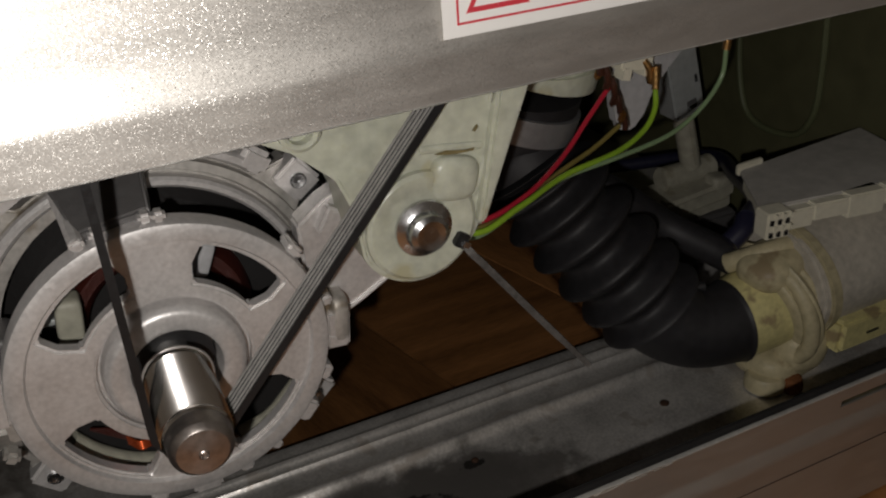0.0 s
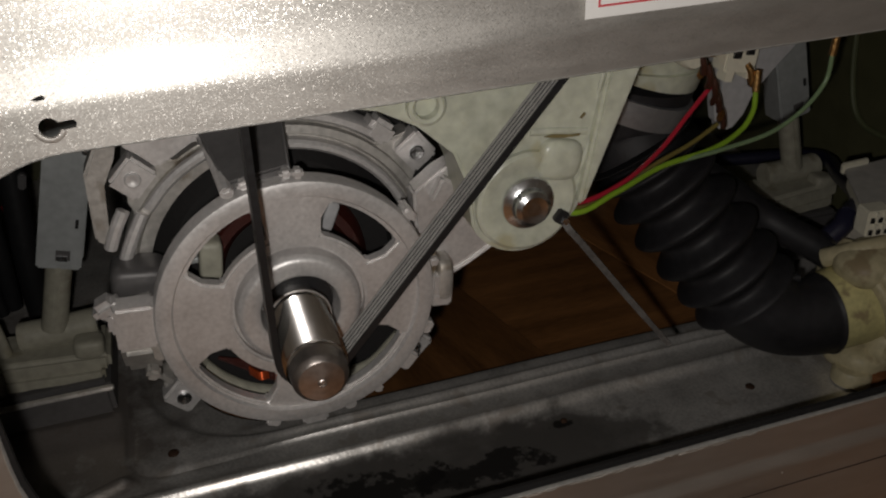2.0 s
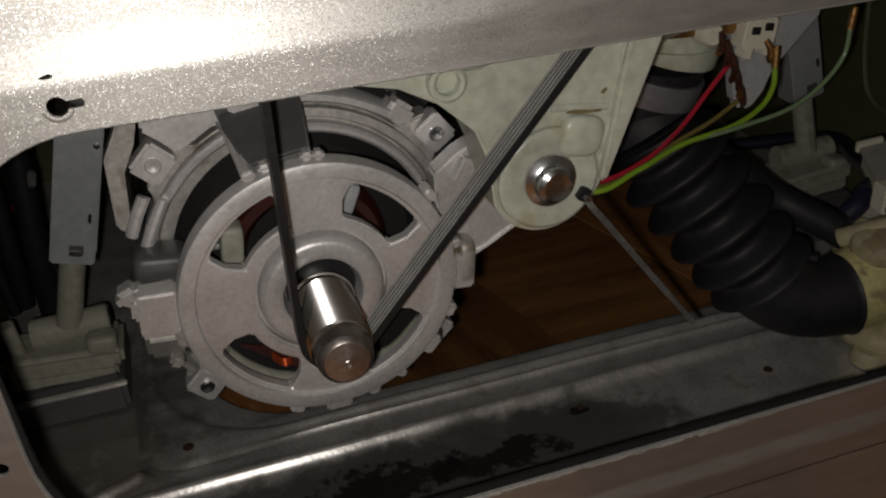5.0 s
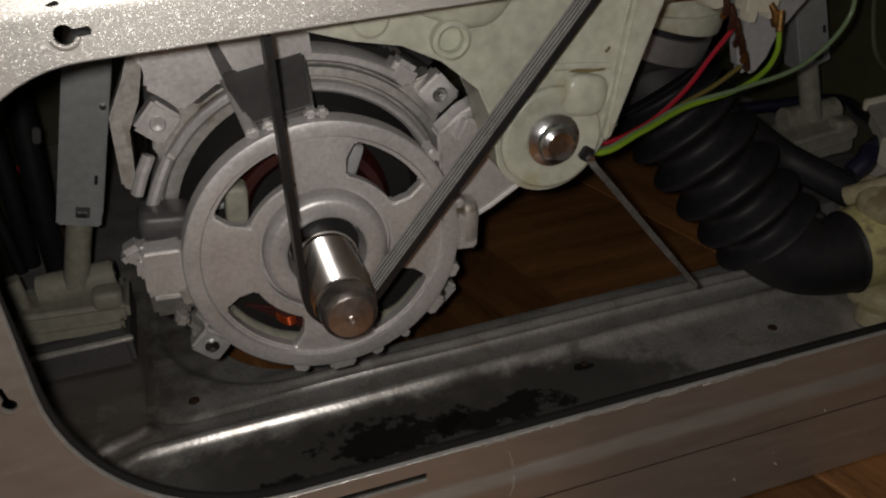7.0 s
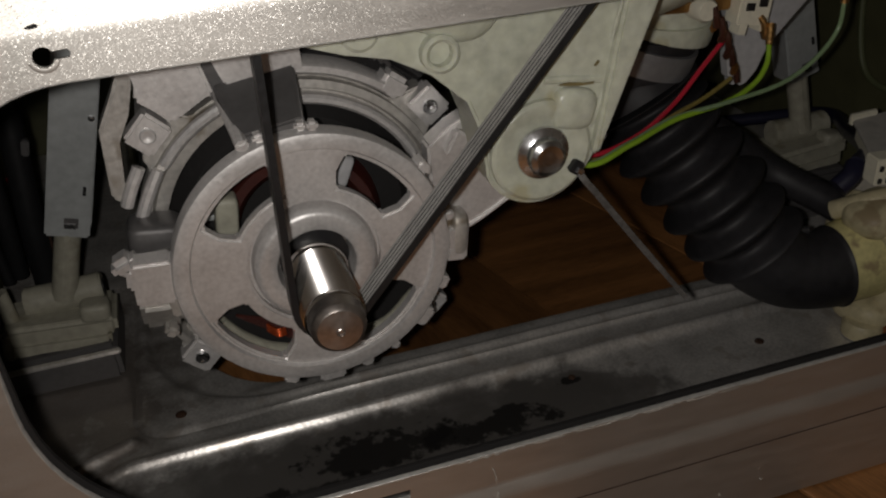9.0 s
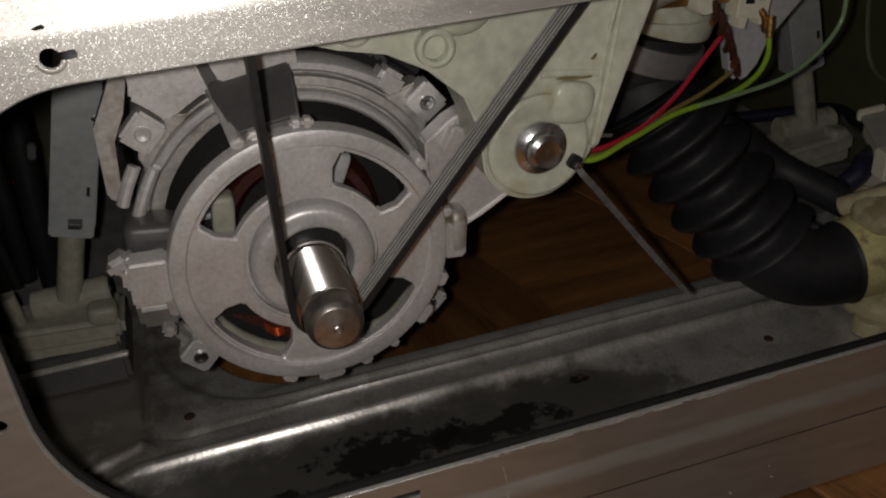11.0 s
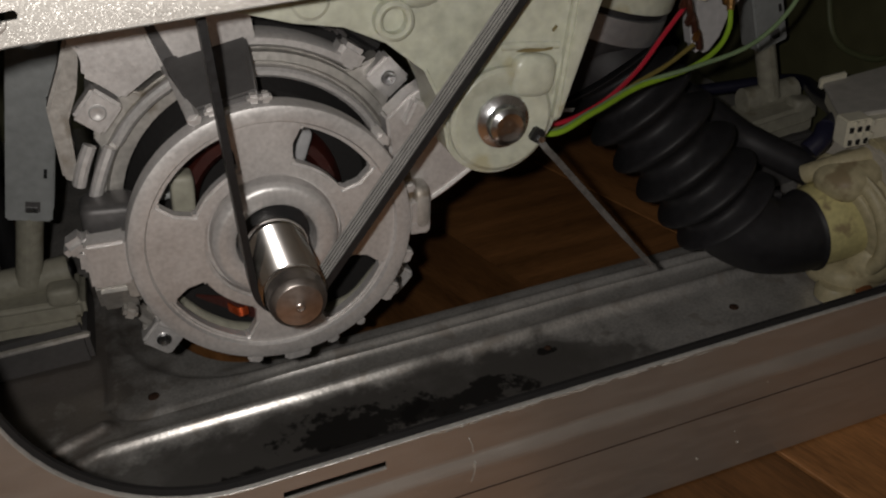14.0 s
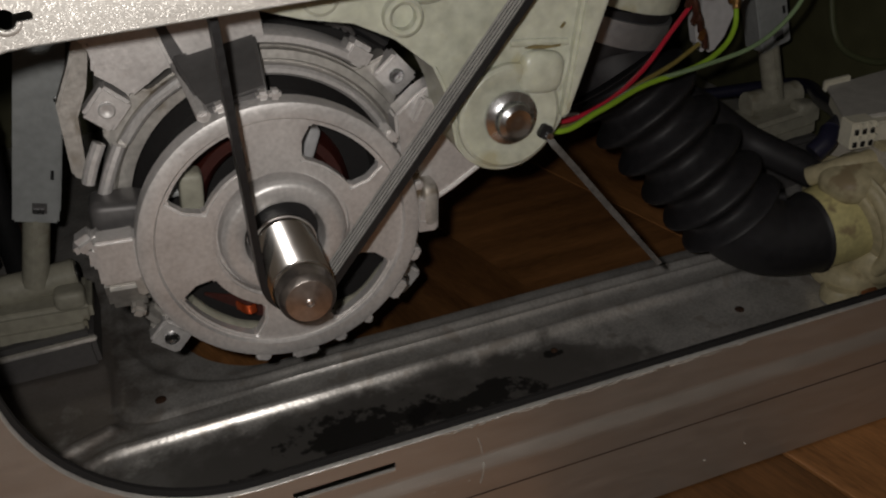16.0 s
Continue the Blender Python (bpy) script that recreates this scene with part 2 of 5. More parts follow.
def box(x0, x1, y0, y1, z0, z1, bm=None):
    bm = bm or bmesh.new()
    v = [bm.verts.new((x, y, z)) for x in (x0, x1) for y in (y0, y1) for z in (z0, z1)]
    for f in ((0, 1, 3, 2), (4, 6, 7, 5), (0, 4, 5, 1), (2, 3, 7, 6), (0, 2, 6, 4), (1, 5, 7, 3)):
        bm.faces.new([v[i] for i in f])
    return bm


def brick(centre, size, turn=(0, 0, 0), bm=None):
    """A box by centre, size and Euler degrees."""
    bm = bm or bmesh.new()
    m = pose(*centre, *turn)
    a, b, c = (s / 2 for s in size)
    v = [bm.verts.new(m @ Vector((x, y, z))) for x in (-a, a) for y in (-b, b) for z in (-c, c)]
    for f in ((0, 1, 3, 2), (4, 6, 7, 5), (0, 4, 5, 1), (2, 3, 7, 6), (0, 2, 6, 4), (1, 5, 7, 3)):
        bm.faces.new([v[i] for i in f])
    return bm


def pillow(centre, size, turn=(0, 0, 0), power=4.0, seg=28, rows=14, bm=None):
    """A rounded lump: a superellipsoid by centre, size and Euler degrees; a higher power is squarer."""
    bm = bm or bmesh.new()
    m = pose(*centre, *turn)
    a, b, c = (q / 2 for q in size)

    def bow(v):
        return math.copysign(abs(v) ** (2 / power), v)

    rings = []
    for i in range(1, rows):
        p = math.pi * (i / rows - 0.5)
        rings.append([bm.verts.new(m @ Vector((a * bow(math.cos(p)) * bow(math.cos(2 * math.pi * k / seg)), b * bow(math.cos(p)) * bow(math.sin(2 * math.pi * k / seg)), c * bow(math.sin(p))))) for k in range(seg)])
    low, high = bm.verts.new(m @ Vector((0, 0, -c))), bm.verts.new(m @ Vector((0, 0, c)))
    for u, v in zip(rings, rings[1:]):
        for k in range(seg):
            bm.faces.new((u[k], u[(k + 1) % seg], v[(k + 1) % seg], v[k]))
    for k in range(seg):
        bm.faces.new((low, rings[0][(k + 1) % seg], rings[0][k]))
        bm.faces.new((high, rings[-1][k], rings[-1][(k + 1) % seg]))
    return bm


def lathe(centre, profile, seg=64, turn=(0, 0, 0), bm=None, a0=0.0, a1=360.0):
    """Turns (radius, y) pairs about the y axis through centre."""
    bm = bm or bmesh.new()
    m = pose(*centre, *turn)
    full = abs(a1 - a0) > 359.9
    count = seg if full else seg + 1
    rings = []
    for k in range(count):
        a = radians(a0 + (a1 - a0) * k / seg)
        rings.append([bm.verts.new(m @ Vector((r * math.cos(a), y, r * math.sin(a)))) for r, y in profile])
    for k in range(seg):
        a, b = rings[k], rings[(k + 1) % count]
        for i in range(len(profile) - 1):
            bm.faces.new((a[i], b[i], b[i + 1], a[i + 1]))
    return bm


def smooth_path(points, steps=8):
    """Catmull-Rom through the points."""
    p = [Vector(q) for q in points]
    p = [2 * p[0] - p[1]] + p + [2 * p[-1] - p[-2]]
    out = []
    for i in range(1, len(p) - 2):
        for k in range(steps):
            t = k / steps
            out.append(0.5 * (2 * p[i] + (p[i + 1] - p[i - 1]) * t + (2 * p[i - 1] - 5 * p[i] + 4 * p[i + 1] - p[i + 2]) * t * t + (3 * p[i] - p[i - 1] - 3 * p[i + 1] + p[i + 2]) * t ** 3))
    out.append(p[-2])
    return out


def tube(points, radius, steps=8, seg=14, bm=None, caps=True):
    """A pipe along a smooth path; radius is a number or a function of 0..1."""
    bm = bm or bmesh.new()
    path = smooth_path(points, steps)
    side = None
    rings = []
    for i, p in enumerate(path):
        d = (path[min(i + 1, len(path) - 1)] - path[max(i - 1, 0)]).normalized()
        if side is None:
            side = d.cross(Vector((0.3, 0.2, 1))).normalized()
        side = (side - d * side.dot(d)).normalized()
        other = d.cross(side)
        r = radius(i / (len(path) - 1)) if callable(radius) else radius
        rings.append([bm.verts.new(p + r * (math.cos(2 * math.pi * k / seg) * side + math.sin(2 * math.pi * k / seg) * other)) for k in range(seg)])
    for a, b in zip(rings, rings[1:]):
        for k in range(seg):
            bm.faces.new((a[k], a[(k + 1) % seg], b[(k + 1) % seg], b[k]))
    if caps:
        bm.faces.new(rings[0][::-1])
        bm.faces.new(rings[-1])
    return bm


def slab(outline, holes, y0, y1, bm=None):
    """A plate in the xz plane from y0 to y1, with holes right through."""
    bm = bm or bmesh.new()
    loops = []
    for loop in (outline, *holes):
        vs = [bm.verts.new((x, y0, z)) for x, z in loop]
        loops.append([bm.edges.new((vs[i], vs[(i + 1) % len(vs)])) for i in range(len(vs))])
    edges = [e for loop in loops for e in loop]
    made = bmesh.ops.triangle_fill(bm, use_beauty=True, use_dissolve=False, edges=edges)
    faces = [g for g in made["geom"] if isinstance(g, bmesh.types.BMFace)]
    more = bmesh.ops.extrude_face_region(bm, geom=faces)
    bmesh.ops.translate(bm, verts=[g for g in more["geom"] if isinstance(g, bmesh.types.BMVert)], vec=(0, y1 - y0, 0))
    return bm


def arc(cx, cz, r, a0, a1, n=12):
    return [(cx + r * math.cos(radians(a0 + (a1 - a0) * k / n)), cz + r * math.sin(radians(a0 + (a1 - a0) * k / n))) for k in range(n + 1)]


def round_rect(x0, x1, z0, z1, radii, n=10):
    """Radii: lower left, lower right, upper right, upper left."""
    a, b, c, d = radii
    return arc(x0 + a, z0 + a, a, 180, 270, n) + arc(x1 - b, z0 + b, b, 270, 360, n) + arc(x1 - c, z1 - c, c, 0, 90, n) + arc(x0 + d, z1 - d, d, 90, 180, n)


def kidney(cx, cz, r0, r1, a0, a1, n=10, soft=2.5):
    """An arc-shaped window with slightly softened ends."""
    return arc(cx, cz, r1, a0 + soft, a1 - soft, n) + arc(cx, cz, (r0 + r1) / 2, a1, a1, 1)[:1] + arc(cx, cz, r0, a1 - soft, a0 + soft, n) + arc(cx, cz, (r0 + r1) / 2, a0, a0, 1)[:1]

# ---- room ----
FLOOR_Z = -0.206
RX, RY0, RY1, RZ = 1.15, -1.25, 0.95, 2.55
floor = whole("floor", box(-RX, RX, RY0, RY1, FLOOR_Z - 0.05, FLOOR_Z - 0.009), BLACK, "dark underlay beneath the laminate boards", "floor", "structure", smooth=False)
wall_back = whole("wall_back", box(-RX - 0.1, RX + 0.1, RY0 - 0.1, RY0, FLOOR_Z - 0.05, RZ), WALL, "plain painted wall of the dim room", "wall", "structure", smooth=False)
wall_front = whole("wall_front", box(-RX - 0.1, RX + 0.1, RY1, RY1 + 0.1, FLOOR_Z - 0.05, RZ), WALL, "plain painted wall of the dim room", "wall", "structure", smooth=False)
wall_left = whole("wall_left", box(-RX - 0.1, -RX, RY0, RY1, FLOOR_Z - 0.05, RZ), WALL, "plain painted wall of the dim room", "wall", "structure", smooth=False)
wall_right = whole("wall_right", box(RX, RX + 0.1, RY0, RY1, FLOOR_Z - 0.05, RZ), WALL, "plain painted wall of the dim room", "wall", "structure", smooth=False)
ceiling = whole("ceiling", box(-RX - 0.1, RX + 0.1, RY0 - 0.1, RY1 + 0.1, RZ, RZ + 0.05), WALL, "plain painted ceiling of the dim room", "ceiling", "structure", smooth=False)

# ---- washing machine cabinet ----
X0, X1, Y1, TOP = -0.272, 0.386, 0.60, 0.72
machine = thing("washing_machine", (0.057, 0.3, FLOOR_Z), "silver washing machine with its rear cover taken off", "washing machine")

opening = round_rect(-0.1905, 0.318, -0.1212, 0.0662, (0.078, 0.066, 0.100, 0.045), 14)


def keyhole(cx, cz, r, length, angle):
    """A round hole with a narrow slot to one side."""
    half = math.degrees(math.asin(0.42))
    pts = [(r * math.cos(radians(a)), r * math.sin(radians(a))) for a in np.linspace(half, 360 - half, 16)]
    pts += [(length, -0.42 * r), (length + 0.2 * r, 0), (length, 0.42 * r)]
    c, s = math.cos(radians(angle)), math.sin(radians(angle))
    return [(cx + c * x - s * z, cz + s * x + c * z) for x, z in pts]


BEND = 0.0800  # above it the sheet steps out towards the room
key_top = keyhole(-0.1485, 0.0742, 0.0030, 0.0070, 3)
key_side = keyhole(-0.1985, -0.0455, 0.0026, 0.0075, 100)
slot = [(-0.1012, -0.1327), (-0.0576, -0.1327), (-0.0572, -0.1286), (-0.1010, -0.1286)]
slot_far = [(0.2165, -0.1322), (0.2600, -0.1322), (0.2604, -0.1284), (0.2167, -0.1284)]

# lower sheet of the rear panel, with the opening and its holes
panel = slab([(X0, -0.139), (X1, -0.139), (X1, BEND - 0.001), (X0, BEND - 0.001)], [opening, key_top, key_side, slot, slot_far], 0.0, 0.0014)
rear_panel = part("rear_panel", panel, SILVER, machine, "silver flake painted sheet with a rounded service opening")


def strip(profile, x0, x1, n=1):
    """A bent sheet: (y, z) pairs swept along x."""
    bm = bmesh.new()
    rows = [[bm.verts.new((x0 + (x1 - x0) * k / n, y, z)) for y, z in profile] for k in range(n + 1)]
    for a, b in zip(rows, rows[1:]):
        for i in range(len(profile) - 1):
            bm.faces.new((a[i], b[i], b[i + 1], a[i + 1]))
    return bm


def sheet(profile, depth, x0, x1):
    """A bent sheet of even depth behind its front profile."""
    back = [(y + depth, z) for y, z in reversed(profile)]
    bm = strip(profile + back + profile[:1], x0, x1)
    return bm


bend = [(0.0, BEND - 0.001)]
for k in range(1, 61):
    u = 0.0005 * k
    slope = 0.25 * (1 - math.exp(-(u / 0.0030) ** 2)) * (1 - 0.80 / (1 + math.exp(-(u - 0.0125) / 0.0020)))
    bend.append((bend[-1][0] + slope * 0.0005, BEND - 0.001 + u))
bend.append((bend[-1][0] + 0.002, TOP))
part("upper_sheet", sheet(bend, 0.0012, X0, X1), SILVER, machine, "silver flake painted sheet above a bend")
skirt = [(0.0, -0.139), (-0.0003, -0.1404), (-0.0010, -0.1422), (-0.0019, -0.1446), (-0.0024, -0.1462), (-0.0026, -0.1478), (-0.0025, -0.1500), (-0.0022, -0.1605), (-0.0012, -0.16052), (-0.0012, -0.1832), (-0.0006, -0.18322), (-0.0006, -0.2046)]
part("skirt", sheet(skirt, 0.0012, X0, X1), SILVER, machine, "folded lower edge of the silver panel", smooth=False)

# rolled lip around the opening
lip_pts = [(x, z) for x, z in opening]


def lip():
    bm = bmesh.new()
    n = len(lip_pts)
    rings = []
    for i in range(n):
        a, b = Vector(lip_pts[i - 1]), Vector(lip_pts[(i + 1) % n])
        d = (b - a).normalized()
        out = Vector((d.y, -d.x))
        x, z = lip_pts[i]
        rings.append([bm.verts.new((x + out.x * o, y, z + out.y * o)) for o, y in ((0.0004, 0.0002), (-0.0001, -0.0002), (-0.0005, 0.0003), (-0.0006, 0.0018), (0.0001, 0.0019), (0.0004, 0.0010))])
    for i in range(n):
        a, b = rings[i], rings[(i + 1) % n]
        for k in range(6):
            bm.faces.new((a[k], b[k], b[(k + 1) % 6], a[(k + 1) % 6]))
    return bm


part("opening_lip", lip(), CUT_EDGE, rear_panel, "bare bright edge of the opening")
for n, (cx, cz, r) in enumerate(((-0.1485, 0.0742, 0.0034), (-0.1985, -0.0455, 0.0030))):
    part("keyhole_rim", lathe((cx, 0, cz), [(r + 0.0012, -0.0001), (r + 0.0004, -0.0004), (r - 0.0002, -0.0003), (r - 0.0006, 0.0008)], 16, a0=195, a1=345), SILVER, rear_panel)
for pts in ([(-0.0200, -0.1300), (-0.0188, -0.1345), (-0.0186, -0.1385)], [(-0.0185, -0.1432), (-0.0196, -0.149), (-0.021, -0.1535)]):
    part("scratch", slab([(x - 0.00016, z) for x, z in pts] + [(x + 0.00016, z) for x, z in reversed(pts)], [], -0.0006 if pts[0][1] > -0.14 else -0.0028, 0.0004), SCRATCH, rear_panel)
part("pin_hole", slab([(-0.1512, 0.0829), (-0.1500, 0.0824), (-0.1478, 0.0826), (-0.1474, 0.0832), (-0.1484, 0.0838), (-0.1500, 0.0834)], [], -0.0002, 0.0010), IRON_SHADE, rear_panel, "small ragged hole")
# black band inside the opening and plates behind the slots, added as shade
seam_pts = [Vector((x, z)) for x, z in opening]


def shade_band(lo, hi):
    """A dark shade band just inside the opening, along its lower and outer sides only."""
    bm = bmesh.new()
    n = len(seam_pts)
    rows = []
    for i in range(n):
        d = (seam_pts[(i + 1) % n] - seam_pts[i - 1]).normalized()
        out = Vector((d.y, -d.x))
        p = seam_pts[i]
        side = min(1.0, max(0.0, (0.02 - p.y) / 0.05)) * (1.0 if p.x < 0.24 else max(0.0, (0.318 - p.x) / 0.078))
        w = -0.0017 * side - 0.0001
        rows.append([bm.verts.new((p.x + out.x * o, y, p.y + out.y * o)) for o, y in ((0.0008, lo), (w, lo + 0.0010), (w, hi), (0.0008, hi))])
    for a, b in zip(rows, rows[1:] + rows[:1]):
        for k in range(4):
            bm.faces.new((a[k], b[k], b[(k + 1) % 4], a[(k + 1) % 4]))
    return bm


part("inner_flange", shade_band(0.0030, 0.0060), IRON_SHADE, rear_panel, "black band drawn for the shade inside the opening")
# Black plates added behind the slots so that they look shaded.
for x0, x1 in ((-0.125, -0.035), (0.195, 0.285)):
    part("stiffener", box(x0, x1, 0.0100, 0.0115, -0.1378, -0.1255), IRON_SHADE, rear_panel, smooth=False)
# Bright bar drawn for the highlight along the slot's lower edge.
part("slot_edge", box(-0.1012, -0.0576, -0.0004, 0.0012, -0.13305, -0.13265), CUT_EDGE, rear_panel, "bright bar drawn for the highlight on the slot edge", smooth=False)
# Thin dark strip drawn for the shadow line under the fold.
for z, h, y in ((-0.1606, 0.00022, -0.0025),):
    part("fold_line", box(X0 + 0.001, X1 - 0.001, y, y + 0.0012, z - h, z + h), RIVET, rear_panel, "dark strip drawn for the shade under the fold", smooth=False)
chips = random.Random(5)
for k in range(30):
    left = k < 14
    x = -0.245 + 0.05 * chips.random() if left else -0.15 + 0.36 * chips.random()
    z = -0.10 + 0.13 * chips.random() if left else -0.127 - 0.065 * chips.random()
    if left and (abs(z + 0.0455) < 0.014 or x > -0.200):
        continue
    if not left and abs(z + 0.1307) < 0.004:
        continue
    r = 0.00016 + 0.00022 * chips.random()
    y = -0.0001 if left or z > -0.1385 else (-0.0027 if z > -0.1600 else -0.0014)
    if -0.150 < z < -0.1385 and not left:
        continue
    part("paint_speck", slab([(x - r, z), (x, z - r * 0.7), (x + r * 1.2, z), (x, z + r)], [], y, 0.0010), SCRATCH, rear_panel)
for k in range(70):
    x, w, h = -0.035 + 0.150 * chips.random(), 0.0012 + 0.0042 * chips.random(), 0.00012 + 0.0003 * chips.random()
    z = -0.1216 - 0.0011 * chips.random()
    part("paint_chip", slab([(x, z), (x + w, z + h * 0.4), (x + w * 0.8, z + h), (x + w * 0.2, z + h * 0.8)], [], -0.0002, 0.0010), SCRATCH, rear_panel)
part("side_panel", box(X0 - 0.001, X0, 0.0, Y1, -0.200, TOP), OLIVE, machine, "dark olive inner face of the side", smooth=False)
part("side_panel", box(X1, X1 + 0.001, 0.0, Y1, -0.200, TOP), OLIVE, machine, "dark olive inner face of the side", smooth=False)
part("front_panel", box(X0, X1, Y1, Y1 + 0.001, -0.200, TOP), OLIVE, machine, smooth=False)
part("top_panel", box(X0, X1, 0.0, Y1, TOP, TOP + 0.02), SILVER, machine, smooth=False)
for x in (X0 + 0.05, X1 - 0.05):
    for y in (0.02, Y1 - 0.05):
        part("foot", lathe((x, y, FLOOR_Z), [(0.0, 0.0), (0.016, 0.0), (0.017, 0.002), (0.014, 0.0045), (0.006, 0.0052), (0.0, 0.0052)], 18, turn=(90, 0, 0)), BLACK, machine)


# base pan: a pressed sheet with a bead, a raised ledge and a large hole
def ease(v, w):
    """A smooth step of width w about zero."""
    return 1 / (1 + math.exp(max(-60.0, min(60.0, -v / w))))


def ridge(x, y, a, b, w):
    """How near a point lies to a straight crease from a to b."""
    ux, uy = b[0] - a[0], b[1] - a[1]
    t = max(0.0, min(1.0, ((x - a[0]) * ux + (y - a[1]) * uy) / (ux * ux + uy * uy)))
    return math.exp(-(((x - a[0] - t * ux) ** 2 + (y - a[1] - t * uy) ** 2) / (w * w)))


def pan_height(x, y):
    z = -0.187
    bead = math.exp(-(((y - 0.1250) / (0.0040 if y < 0.1250 else 0.0056)) ** 2))
    fine = math.exp(-(((y - 0.1470) / 0.0016) ** 2))
    fade = ease(x + 0.186, 0.0016) * ease(0.235 - x, 0.012)
    z += 0.0056 * bead * fade + 0.0020 * fine * ease(x + 0.10, 0.012) * fade
    z += 0.0040 * ridge(x, y, (-0.186, 0.1245), (-0.200, 0.1205), 0.0042) * ease(-0.186 - x, 0.0016)
    z += 0.0052 * ridge(x, y, (-0.183, 0.1450), (-0.2120, 0.1330), 0.0042)
    # raised middle field with a rounded corner, bounded by a narrow crease
    dx, dy = max(-0.158 - x, 0.0), max(0.1665 - y, 0.0)
    field = math.hypot(dx, dy) - 0.0205
    z += 0.0012 * ease(-field, 0.0012) * fade - 0.0012 * math.exp(-((field - 0.0012) / 0.0013) ** 2) * ease(y - 0.135, 0.002) * ease(-0.115 - x, 0.008)
    z += 0.0040 * ease(0.172 - y, 0.0018) * ease(y - 0.153, 0.0010) * fade * ease(x + 0.105, 0.010)
    dx, dy = max(-0.084 - x, 0, x - 0.24), max(0.245 - y, 0)
    z -= 0.0045 * ease(0.088 - math.hypot(dx, dy), 0.0010)
    z += 0.0006 * noise.noise(Vector((x * 14, y * 14, 0)))
    if y > 0.30:
        z += 0.006 * min(1, (y - 0.30) / 0.02)
    return z


def in_hole(x, y):
    dx, dy = max(-0.075 - x, 0, x - 0.215), max(0.236 - y, 0, y - 0.36)
    return math.hypot(dx, dy) < 0.066


def pan():
    bm = bmesh.new()
    xs = list(np.arange(X0 + 0.002, -0.150, 0.0016)) + list(np.arange(-0.150, X1 - 0.002, 0.003)) + [X1 - 0.002]
    ys = list(np.arange(0.008, 0.10, 0.006)) + list(np.arange(0.10, 0.18, 0.0012)) + list(np.arange(0.18, 0.46, 0.004)) + [0.50, Y1 - 0.002]
    grid = [[bm.verts.new((x, y, pan_height(x, y))) for y in ys] for x in xs]
    for i in range(len(xs) - 1):
        for j in range(len(ys) - 1):
            if not in_hole((xs[i] + xs[i + 1]) / 2, (ys[j] + ys[j + 1]) / 2):
                bm.faces.new((grid[i][j], grid[i + 1][j], grid[i + 1][j + 1], grid[i][j + 1]))
    bmesh.ops.delete(bm, geom=[v for v in bm.verts if not v.link_faces], context="VERTS")
    # draw the stepped rim of the hole into a clean curve
    for v in bm.verts:
        if any(len(e.link_faces) == 1 for e in v.link_edges) and -0.15 < v.co.x < 0.30 and 0.15 < v.co.y < 0.44:
            cx, cy = min(max(v.co.x, -0.075), 0.215), min(max(v.co.y, 0.236), 0.36)
            d = Vector((v.co.x - cx, v.co.y - cy))
            if d.length > 1e-6:
                d = d.normalized() * 0.066
                v.co.x, v.co.y = cx + d.x, cy + d.y
    rim = [e for e in bm.edges if len(e.link_faces) == 1 and all(-0.15 < v.co.x < 0.29 and 0.15 < v.co.y < 0.44 for v in e.verts)]
    more = bmesh.ops.extrude_edge_only(bm, edges=rim)
    for g in more["geom"]:
        if isinstance(g, bmesh.types.BMVert):
            g.co.z -= 0.004
    return bm


PX, PY = 0.057, 0.3


def spots_at(*rows):
    return [((x - PX) * S, (y - PY) * S, rx, ry) for x, y, rx, ry in rows]


stain(GALV, spots_at((-0.225, 0.210, 0.060, 0.085)), (0.215, 0.185, 0.162), 30.0, 0.7, 0.85)
stain(GALV, spots_at((-0.140, 0.082, 0.080, 0.040), (-0.070, 0.083, 0.100, 0.041), (0.000, 0.083, 0.100, 0.041), (0.056, 0.080, 0.070, 0.042)), (0.190, 0.178, 0.166), 45.0, 0.22, 0.85, 1.1)
stain(GALV, spots_at((-0.052, 0.091, 0.040, 0.016), (0.004, 0.086, 0.040, 0.010), (-0.10, 0.070, 0.045, 0.011), (0.066, 0.106, 0.008, 0.004)), (0.030, 0.028, 0.027), 55.0)
base_pan = part("base_pan", pan(), GALV, machine, "galvanised pressed base with dark stains and a large hole")
for x, y, r in ((-0.1551, 0.1604, 0.0034), (0.189, 0.096, 0.0030), (0.0686, 0.1077, 0.0022)):
    part("rivet", lathe((x, y, pan_height(x, y)), [(r, -0.0006), (r * 0.95, 0.0006), (r * 0.6, 0.0012), (0.0, 0.0014)], 14, turn=(90, 0, 0)), RIVET, base_pan, "rusty rivet head")


# warning sticker on the upper sheet
def flat(pts, y0, y1):
    return slab(pts, [], y0, y1)


SX, SZ, SY = 0.0186, 0.0848, 0.0000
sticker = part("warning_sticker", flat([(SX, SZ), (SX + 0.155, SZ), (SX + 0.155, SZ + 0.050), (SX, SZ + 0.050)], SY - 0.0002, SY), STICKER, machine, "white warning sticker with red border and triangle", smooth=False)


def frame_line(x0, x1, z0, z1, w, y):
    return slab([(x0, z0), (x1, z0), (x1, z1), (x0, z1)], [[(x0 + w, z0 + w), (x1 - w, z0 + w), (x1 - w, z1 - w), (x0 + w, z1 - w)]], y - 0.0001, y)


